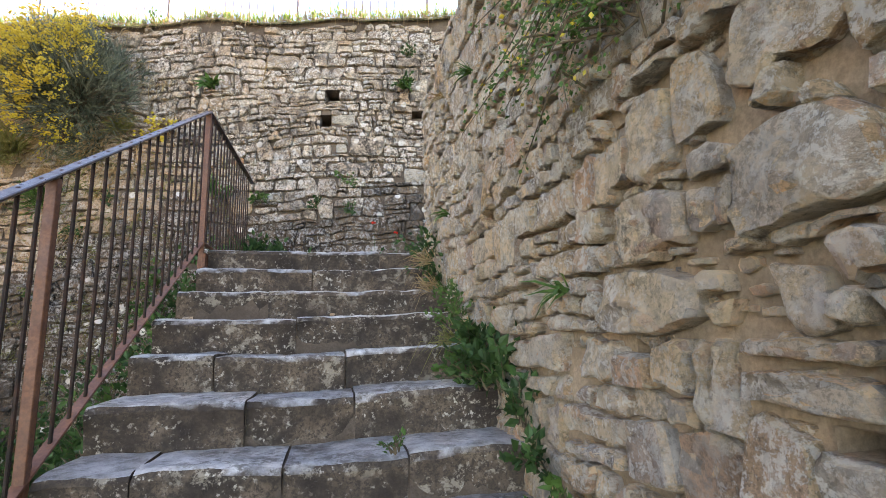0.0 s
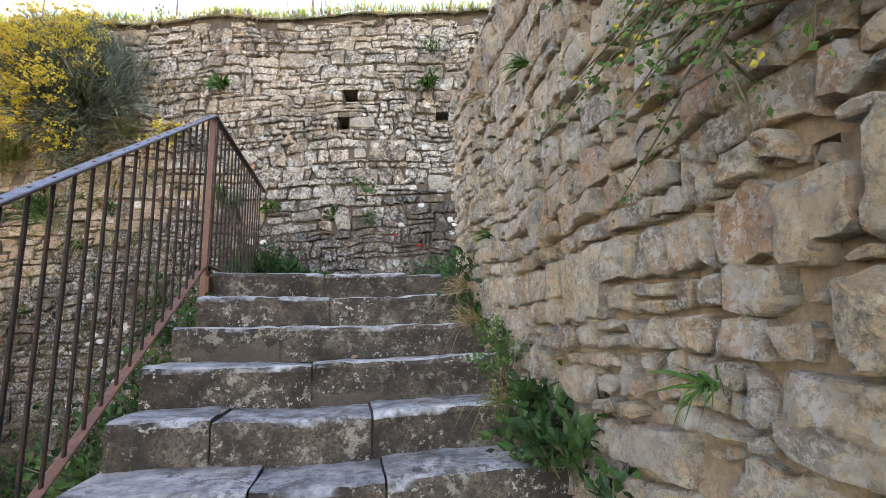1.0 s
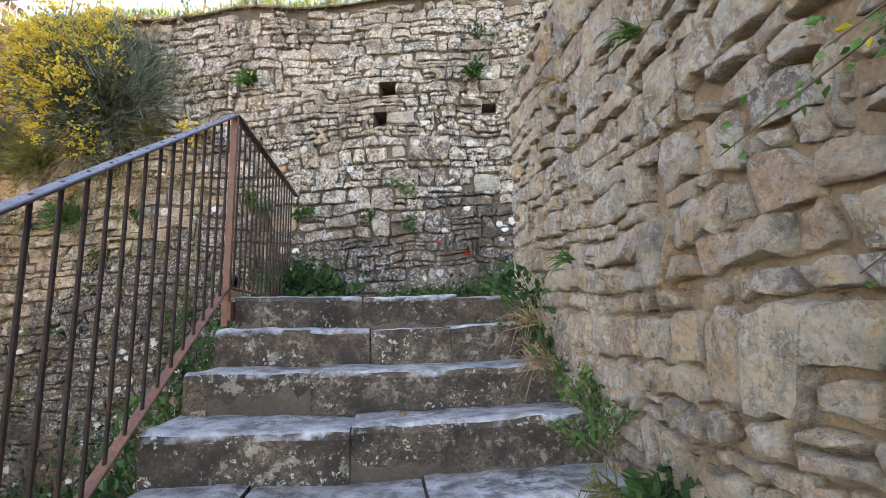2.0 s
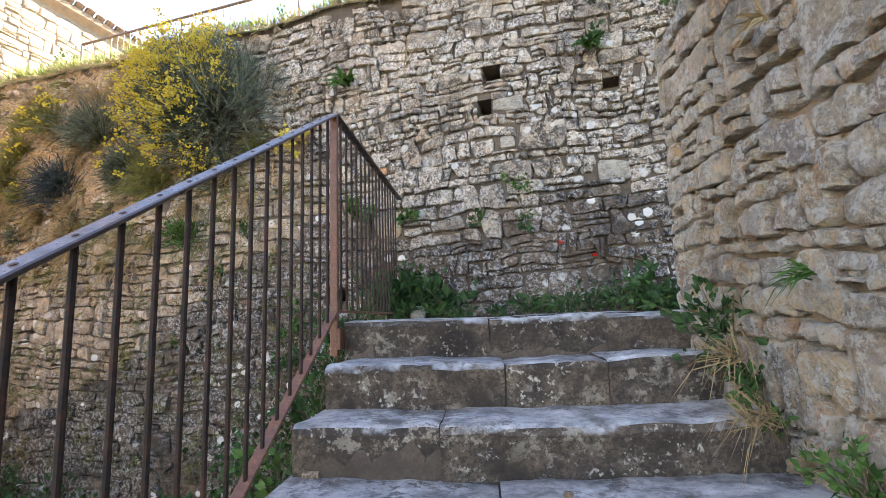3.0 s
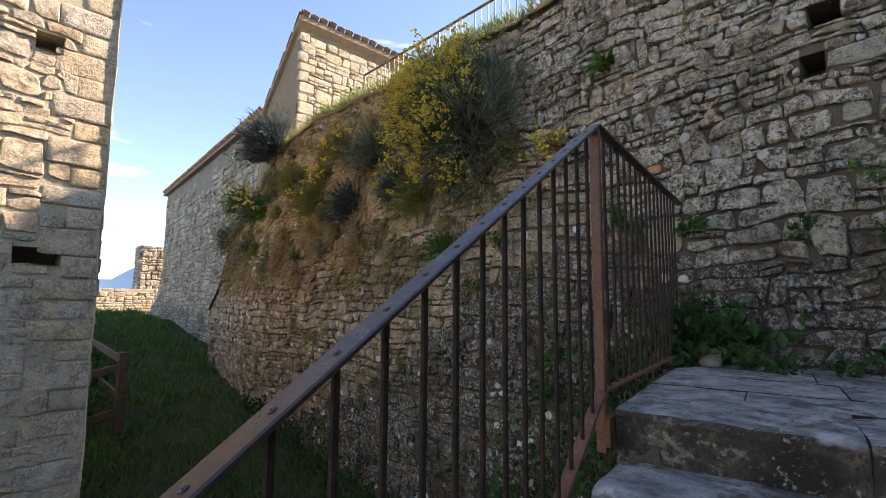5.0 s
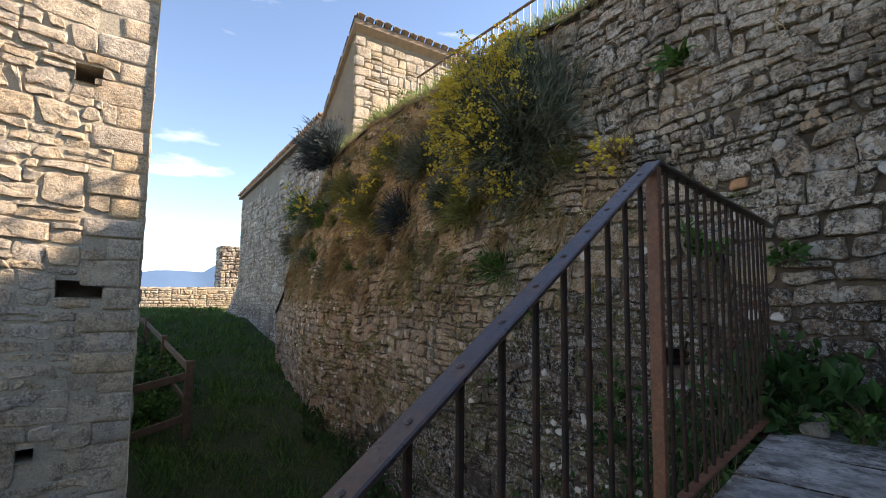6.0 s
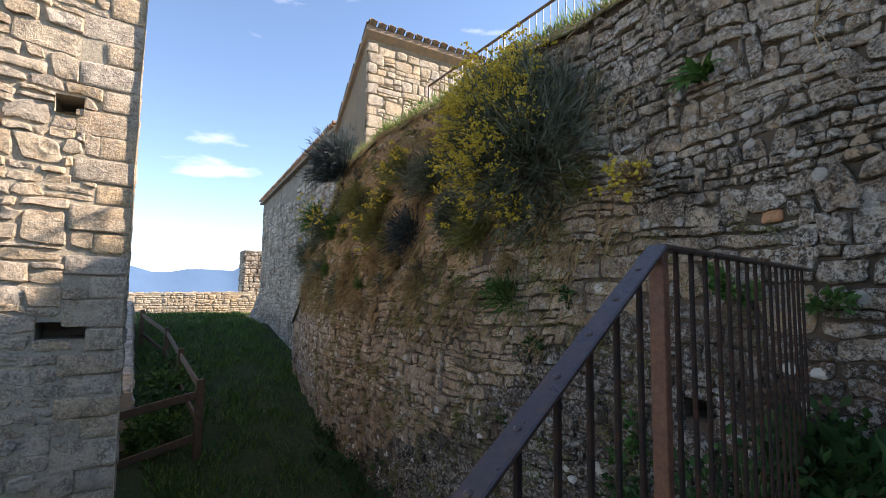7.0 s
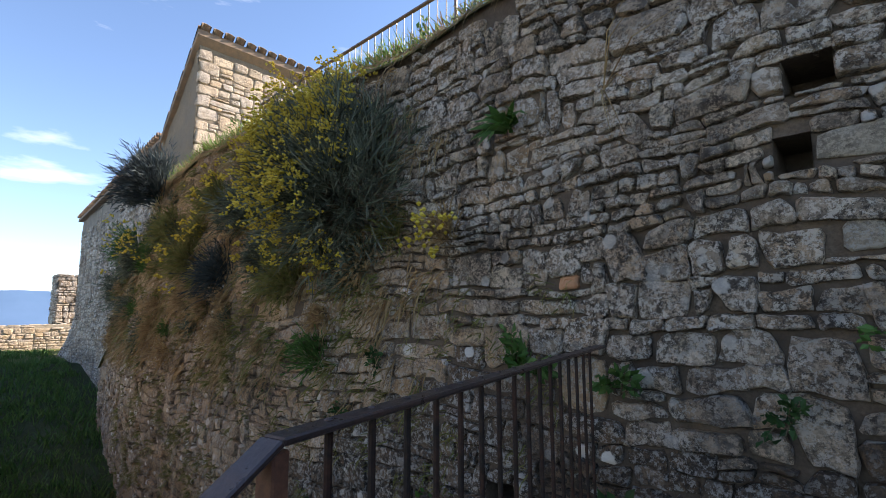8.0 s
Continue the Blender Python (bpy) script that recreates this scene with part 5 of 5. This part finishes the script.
# growth along the foot of the back wall on the landing
rng = random.Random(301)
LANDING_WEEDS = [(-1.98, 0.34), (-1.85, 0.3), (-1.62, 0.22), (-1.45, 0.16), (-1.2, 0.14), (-0.95, 0.22), (-0.8, 0.3), (-0.62, 0.26), (-0.45, 0.34), (-0.28, 0.36), (-0.1, 0.38), (0.05, 0.3), (0.22, 0.36), (0.4, 0.3), (0.6, 0.36), (0.9, 0.3), (1.2, 0.3)]
for k, (x, s) in enumerate(LANDING_WEEDS):
    leafy_weed("landing_weed", 300 + k, (x, 5.02 - rng.uniform(0, 0.2), 2.13), (0.05, -0.15, 0.6), 0.8 * s, int(480 * s), 0.05, LEAF_FRESH if k % 4 == 2 else LEAF_DARK, "leafy weeds at the foot of the wall", stems=10)
for k, (x, y, s) in enumerate([(-1.98, 5.02, 0.5), (-1.88, 4.98, 0.42), (-1.75, 5.05, 0.4), (-1.6, 5.05, 0.42), (-2.0, 4.9, 0.4), (0.0, 5.05, 0.4)]):
    leafy_weed("landing_dock", 560 + k, (x, y, 2.12), (0, -0.15, 0.8), s, 90, 0.12, LEAF_DARK, "broad dark-leaved weed at the foot of the wall", stems=9, wide=0.5)
for k, (x, y, z, s) in enumerate([(-2.15, 5.0, 1.6, 0.9), (-2.5, 4.95, 1.2, 0.9), (-2.9, 4.9, 0.9, 0.9), (-3.3, 4.9, 0.6, 0.9), (-2.3, 4.4, 0.9, 0.8), (-3.0, 4.2, 0.4, 0.7), (-2.0, 3.9, 0.9, 0.8), (-2.1, 3.4, 0.6, 0.8), (-1.9, 2.7, 0.1, 0.8), (-2.4, 2.9, 0.1, 0.75), (-2.6, 3.6, 0.2, 0.8), (-1.75, 2.1, 0.0, 0.7), (-2.2, 2.3, 0.0, 0.7), (-2.9, 3.2, 0.1, 0.6), (-3.4, 4.5, 0.3, 0.7), (-2.45, 4.85, 1.5, 0.8), (-2.25, 4.75, 1.75, 0.7)]):
    leafy_weed("tall_nettle", 680 + k, (x, y, z), (0, -0.1, 1), s, 260, 0.065, LEAF_DARK, "tall dark nettles between the stair and the wall", stems=14, spread=0.5)
# growth between steps and wall
STEP_WEEDS = [((-0.03, 3.3, 1.98), 0.34, 240, 0.055, 0), ((-0.01, 3.16, 1.84), 0.28, 160, 0.055, 0), ((0.02, 3.02, 1.72), 0.24, 150, 0.04, 1), ((0.1, 2.68, 1.63), 0.22, 200, 0.035, 1), ((0.08, 2.48, 1.55), 0.22, 200, 0.035, 1), ((0.2, 2.2, 1.38), 0.3, 230, 0.07, 0), ((0.26, 1.95, 1.28), 0.32, 240, 0.075, 0), ((0.2, 2.12, 1.25), 0.26, 160, 0.06, 0),
              ((0.14, 2.3, 1.3), 0.2, 90, 0.05, 1), ((0.33, 1.62, 1.05), 0.24, 110, 0.06, 0), ((0.36, 1.36, 0.95), 0.2, 70, 0.06, 1), ((-0.16, 1.72, 1.1), 0.09, 60, 0.025, 1), ((0.3, 1.75, 1.18), 0.22, 110, 0.06, 0)]
for k, (p, s, n, l, f) in enumerate(STEP_WEEDS):
    leafy_weed("step_weed", 330 + k, (p[0] + 0.04, p[1], p[2]), (-0.22, -0.1, 0.9), 0.85 * s, n, 0.85 * l, LEAF_FRESH if f else LEAF_DARK, "green weeds growing between the steps and the wall", stems=9)
for k, p in enumerate(((-0.03, 3.05, 1.98), (0.0, 2.95, 1.8), (0.12, 2.35, 1.48))):
    tuft(350 + k, p, (-0.5, -0.4, 0.5), 0.26, 60, DRY if k < 2 else LEAF_OLIVE, "grass_tuft", "long dry grass hanging over the steps", 0.6, 0.005, 0.8)
for k, p in enumerate(((0.22, 2.12, 2.8), (0.09, 2.79, 3.0), (0.1, 2.75, 2.22), (0.41, 1.3, 1.63))):
    tuft(360 + k, p, (-0.8, -0.2, 0.3), 0.13, 26, LEAF_FRESH if k != 1 else DRY, "grass_tuft", "small tuft sprouting from the wall", 0.7, 0.008, 0.5)
# shrub hanging from the stair wall
rng = random.Random(400)
hang = thing("hanging_shrub", stair(0.76, 0.72, 2.34), "leafy shrub with yellowing leaves hanging from the wall", "shrub")
hs, hl, hy = [], [], []
for k in range(46):
    a = stair(0.76 + rng.gauss(0, 0.12), 0.72, 2.34 + rng.gauss(0, 0.07))
    b = a + (stair(rng.uniform(-0.3, 0.7), rng.uniform(-0.26, -0.03), rng.uniform(-0.2, 0.3)))
    mid = a.lerp(b, 0.5) + Vector((-0.04, 0, 0.08))
    hs += [rod(a, mid, 0.004, 5, 0.003), rod(mid, b, 0.003, 4, 0.001)]
    for j in range(52):
        f = rng.uniform(0.15, 1.0)
        p = (a.lerp(mid, f * 2) if f < 0.5 else mid.lerp(b, f * 2 - 1)) + Vector((rng.gauss(0, 0.018), rng.gauss(0, 0.018), rng.gauss(0, 0.018)))
        (hy if rng.random() < 0.08 else hl).append(leaf(p, toward(rng, b - a, 0.9), rng.uniform(0.009, 0.022), rng, 0.7))
part("twig", merge(hs), STEM, hang, kind="stuff")
part("foliage", merge(hl), LEAF_FRESH, hang, kind="stuff")
part("yellow_foliage", merge(hy), FLOWER, hang, "yellowing leaves", kind="stuff")

# turf on the wall's edge and weeds on the terrace
rng = random.Random(500)
turf, straw = [], []
for k in range(9000):
    x = rng.uniform(-11.5, 3.5)
    y = back_y(x) + 0.1 + abs(rng.gauss(0, 0.22))
    (turf if rng.random() < 0.62 else straw).append(blade((x, y - 0.03, back_top(x) + 0.03), toward(rng, (0, -0.45, 0.8), 0.5), rng.uniform(0.06, 0.2), 0.009, rng.uniform(0.1, 0.8), rng))
for k in range(3500):
    x = rng.uniform(-11.5, 3.5)
    straw.append(blade((x, back_y(x) + 0.1, back_top(x) + 0.0), toward(rng, (0, -0.9, -0.1), 0.4), rng.uniform(0.05, 0.16), 0.006, rng.uniform(0.5, 1.2), rng))
for k in range(5200):
    x = rng.uniform(-11.5, 3.5)
    if noise.noise(Vector((x * 1.7, 2.0, 0.0))) + rng.gauss(0, 0.25) > -0.05:
        turf.append(blade((x, back_y(x) + 0.1 + rng.uniform(0, 0.25), back_top(x) + 0.04), toward(rng, (0, -0.12, 1), 0.3), rng.uniform(0.1, 0.3), 0.008, rng.uniform(0.0, 0.35), rng))
for nm, geo, mat, lab in (("turf_grass", turf, GRASS_TOP, "sunlit grass along the wall's top edge"), ("dry_turf", straw, DRY, "dry grass hanging over the wall's edge")):
    v, f = merge(geo)
    tagged(new(nm, mesh_of(nm, v, f, mat, False)), lab, "grass", kind="stuff")
for k in range(26):
    x = -6.6 + 0.37 * k + rng.uniform(-0.15, 0.15)
    leafy_weed("terrace_weed", 520 + k, (x, 5.6 + rng.uniform(-0.15, 0.2), back_top(x) + 0.03), (0, -0.1, 1), rng.uniform(0.2, 0.5 if x < -3.4 else 0.3), 90, 0.045, GRASS_TOP if k % 2 else LEAF_FRESH, "sunlit weeds on the terrace edge", stems=8, spread=0.45)
# dry grass and herbs on the bank
bank, herbs = [], []
for k in range(430):
    x, z = rng.uniform(-11.4, -3.2), rng.uniform(2.7, 5.2)
    if z > back_top(x) - 0.1:
        continue
    root = back_map(x, z, 0.03)
    dst = bank if rng.random() < 0.6 else herbs
    for j in range(rng.randint(8, 32)):
        dst.append(blade(root + Vector((rng.gauss(0, 0.06), 0, rng.gauss(0, 0.05))), toward(rng, (0, -0.7, 0.1 if dst is herbs else -0.3), 0.6), rng.uniform(0.05, 0.19), 0.011, rng.uniform(0.3, 1.2), rng))
for k in range(260):
    x, z = rng.uniform(-9.5, -2.2), rng.uniform(0.8, 3.5)
    root = back_map(x, z, 0.02)
    for j in range(22):
        herbs.append(blade(root + Vector((rng.gauss(0, 0.05), 0, rng.gauss(0, 0.05))), toward(rng, (0, -0.7, 0.2), 0.7), rng.uniform(0.04, 0.12), 0.008, rng.uniform(0.2, 1.0), rng))
for nm, geo, mat, lab in (("bank_straw", bank, DRY, "withered grass on the earth bank"), ("bank_herbs", herbs, LEAF_OLIVE, "olive herbs scattered over the old wall")):
    v, f = merge(geo)
    tagged(new(nm, mesh_of(nm, v, f, mat, False)), lab, "grass", kind="stuff")

# lane grass, denser towards the stair
lane, sunny = [], []
for k in range(32000):
    x = -1.2 - 21.5 * rng.random() ** 1.25
    y = rng.uniform(2.55, 5.3 if x > -9 else 6.2)
    if x > -2.2 and y < 3.3:
        continue
    s = (1 + max(0, -x - 6) * 0.07) * (1.0 + 0.9 * noise.noise(Vector((x * 1.6, y * 1.6, 4.0))))
    if rng.random() < 0.35 - 0.9 * noise.noise(Vector((x * 1.1, y * 1.6, 8.0))):
        continue
    lane.append(blade((x, y, ground_z(x, y) - 0.01), toward(rng, (0, 0, 1), 0.55), rng.uniform(0.07, 0.2) * min(1.6, s) * (1.0 if x < -4 else 1.2), 0.012 * max(0.7, s), rng.uniform(0, 0.5), rng))
for k in range(7000):
    x, y = rng.uniform(-4.6, -1.3), rng.uniform(0.2, 4.6)
    lane.append(blade((x, y, ground_z(x, y) - 0.01), toward(rng, (0, 0, 1), 0.55), rng.uniform(0.08, 0.26), 0.011, rng.uniform(0, 0.5), rng))
# Lane's end: sunshine is painted in through the brighter, yellower grass colour.
for k in range(2500):
    x, y = rng.uniform(-23.9, -20.5), rng.uniform(2.3, 7.5)
    sunny.append(blade((x, y, ground_z(x, y) - 0.01), toward(rng, (0, 0, 1), 0.6), rng.uniform(0.04, 0.1), 0.014, rng.uniform(0, 0.5), rng))
for nm, geo, mat, lab in (("lane_grass", lane, GRASS, "shaded green grass of the lane"), ("dry_lane_grass", sunny, GRASS_TOP, "sunny yellowish grass at the lane's end")):
    v, f = merge(geo)
    tagged(new(nm, mesh_of(nm, v, f, mat, False)), lab, "grass", kind="stuff")
for k in range(24):
    x = -8.6 + 0.31 * k
    y = 4.95 + rng.uniform(-0.25, 0.1)
    leafy_weed("nettle_clump", 600 + k, (x, y, ground_z(x, y)), (0, -0.2, 1), rng.uniform(0.3, 0.55), 130, 0.06, LEAF_DARK, "dark nettles at the foot of the old wall", stems=10, spread=0.5)
for k in range(14):
    u = 0.4 + 0.22 * k
    p = stair(u, -1.12 - 0.12 * math.sin(2 * k), 0)
    leafy_weed("stair_nettle", 640 + k, (p.x, p.y, ground_z(p.x, p.y)), (0, 0, 1), rng.uniform(0.4, 0.75), 140, 0.06, LEAF_DARK if k % 3 else LEAF_FRESH, "green nettles beside the flank of the stair", stems=10, spread=0.4)
for k in range(9):
    p = stair(0.9 + 0.32 * k, -0.95, 0)
    z = Z1 + RISE * ((0.9 + 0.32 * k - U1) / GOING) - 0.42
    leafy_weed("flank_weed", 660 + k, (p.x, p.y, z), (-0.4, -0.1, 0.8), 0.26, 90, 0.05, LEAF_FRESH if k % 2 else LEAF_DARK, "weeds on the flank of the stair", stems=7)

# loose stones in the lane and on the landing
rng = random.Random(700)


def loose_stone(name, place, size, material, label, seed, group=""):
    bm = bmesh.new()
    bmesh.ops.create_icosphere(bm, subdivisions=3, radius=1.0)
    for v in bm.verts:
        q = Vector([math.copysign(abs(c) ** 0.7, c) for c in v.co])
        v.co = Vector((q.x * size[0], q.y * size[1], q.z * size[2])) * (1 + 0.22 * noise.noise(v.co * 1.6 + Vector((seed, 0, 0))))
    me = bpy.data.meshes.new(name)
    bm.to_mesh(me)
    bm.free()
    me.materials.append(material)
    me.polygons.foreach_set("use_smooth", [True] * len(me.polygons))
    ob = new(name, me)
    ob.location = place
    return tagged(ob, label, "stone", group)


loose_stone("loose_stone", (-1.79, 4.86, 2.19), (0.062, 0.055, 0.055), STONE_PALE, "small tan stone lying on the landing", 3)
loose_stone("pebble", tuple(stair(2.75, 0.02, 1.635)), (0.014, 0.012, 0.008), STONE_GREY, "pebble on a tread of the steps", 5)
for k, (x, y, s) in enumerate([(-5.6, 3.5, 0.14), (-6.1, 3.9, 0.1), (-5.2, 3.2, 0.11), (-4.9, 4.0, 0.09), (-6.6, 3.3, 0.1), (-5.9, 4.3, 0.12), (-4.4, 3.4, 0.12)]):
    loose_stone("lane_stone", (x, y, ground_z(x, y) + 0.015), (s, s * 0.7, 0.04), STONE_PALE, "flat pale stone sunk in the lane's grass", 20 + k, "stones in the lane")

# ---- wooden fence and its creeper ----
fence = thing("wooden_fence", (-9.0, 3.2, 0.65), "dark weathered timber post-and-rail fence", "fence")
FP = [(-8.92, 3.22, 0.62, 1.78), (-14.5, 3.1, 1.1, 2.16), (-16.8, 2.62, 1.4, 2.5), (-11.6, 3.17, 0.9, 1.95)]
for x, y, a, b in FP:
    part("post", block((x - 0.055, y - 0.055, a - 0.2), (x + 0.055, y + 0.055, b), 0.01), WOOD, fence)
for p, q in (((-8.92, 3.17, 1.56), (-8.92, 2.05, 1.33)), ((-8.92, 3.17, 0.96), (-8.92, 2.05, 0.68)), ((-8.97, 3.22, 1.66), (-11.6, 3.17, 1.82)), ((-8.97, 3.22, 1.15), (-11.6, 3.17, 1.3)), ((-11.6, 3.17, 1.82), (-14.5, 3.1, 2.02)), ((-11.6, 3.17, 1.3), (-14.5, 3.1, 1.55)), ((-14.5, 3.1, 2.02), (-16.8, 2.62, 2.36)), ((-14.5, 3.1, 1.55), (-16.8, 2.62, 1.85))):
    part("rail", beam(p, q, 0.04, 0.11, (0.0, 1.0, 0.0) if abs(p[0] - q[0]) > 0.5 else (1.0, 0.0, 0.0), 0.008), WOOD, fence)
kerb = parapet("wall_kerb", (-8.4, 2.0), (-8.4, 3.5), 0.0, 0.0, 0.5, 0.5, 0.3, "dark stone edging below the fence", STONE_GREY, (0.12, 0.2))
for k, (p, s, n) in enumerate([((-9.6, 2.75, 0.75), 0.75, 420), ((-10.4, 2.85, 0.85), 0.8, 420), ((-11.4, 2.95, 1.0), 0.9, 460), ((-12.2, 3.0, 1.1), 0.85, 380), ((-9.3, 2.55, 0.65), 0.6, 300), ((-10.0, 2.5, 0.7), 0.6, 260)]):
    leafy_weed("creeper", 720 + k, p, (0, 0.1, 1), s, n, 0.1, LEAF_DARK if k % 2 else LEAF_FRESH, "leafy creeper grown through the fence", "creeper", 14, 0.7, 0.7)

# ---- hills beyond the valley ----
def hill(name, x, y0, y1, base, top, seed, material, label):
    n = 90
    vs = []
    for k in range(n + 1):
        y = y0 + (y1 - y0) * k / n
        h = base + (top - base) * (0.45 + 0.8 * noise.fractal(Vector((y / 900.0, seed, 0.3)), 0.9, 2.0, 5))
        vs += [Vector((x + 500, y, base - 120)), Vector((x, y, max(h, base))), Vector((x - 700, y, base - 120))]
    fs = []
    for k in range(n):
        for j in (0, 1):
            fs.append((3 * k + j, 3 * k + 3 + j, 3 * k + 4 + j, 3 * k + 1 + j))
    ob = new(name, mesh_of(name, vs, fs, material))
    return tagged(ob, label, "hills", kind="structure")


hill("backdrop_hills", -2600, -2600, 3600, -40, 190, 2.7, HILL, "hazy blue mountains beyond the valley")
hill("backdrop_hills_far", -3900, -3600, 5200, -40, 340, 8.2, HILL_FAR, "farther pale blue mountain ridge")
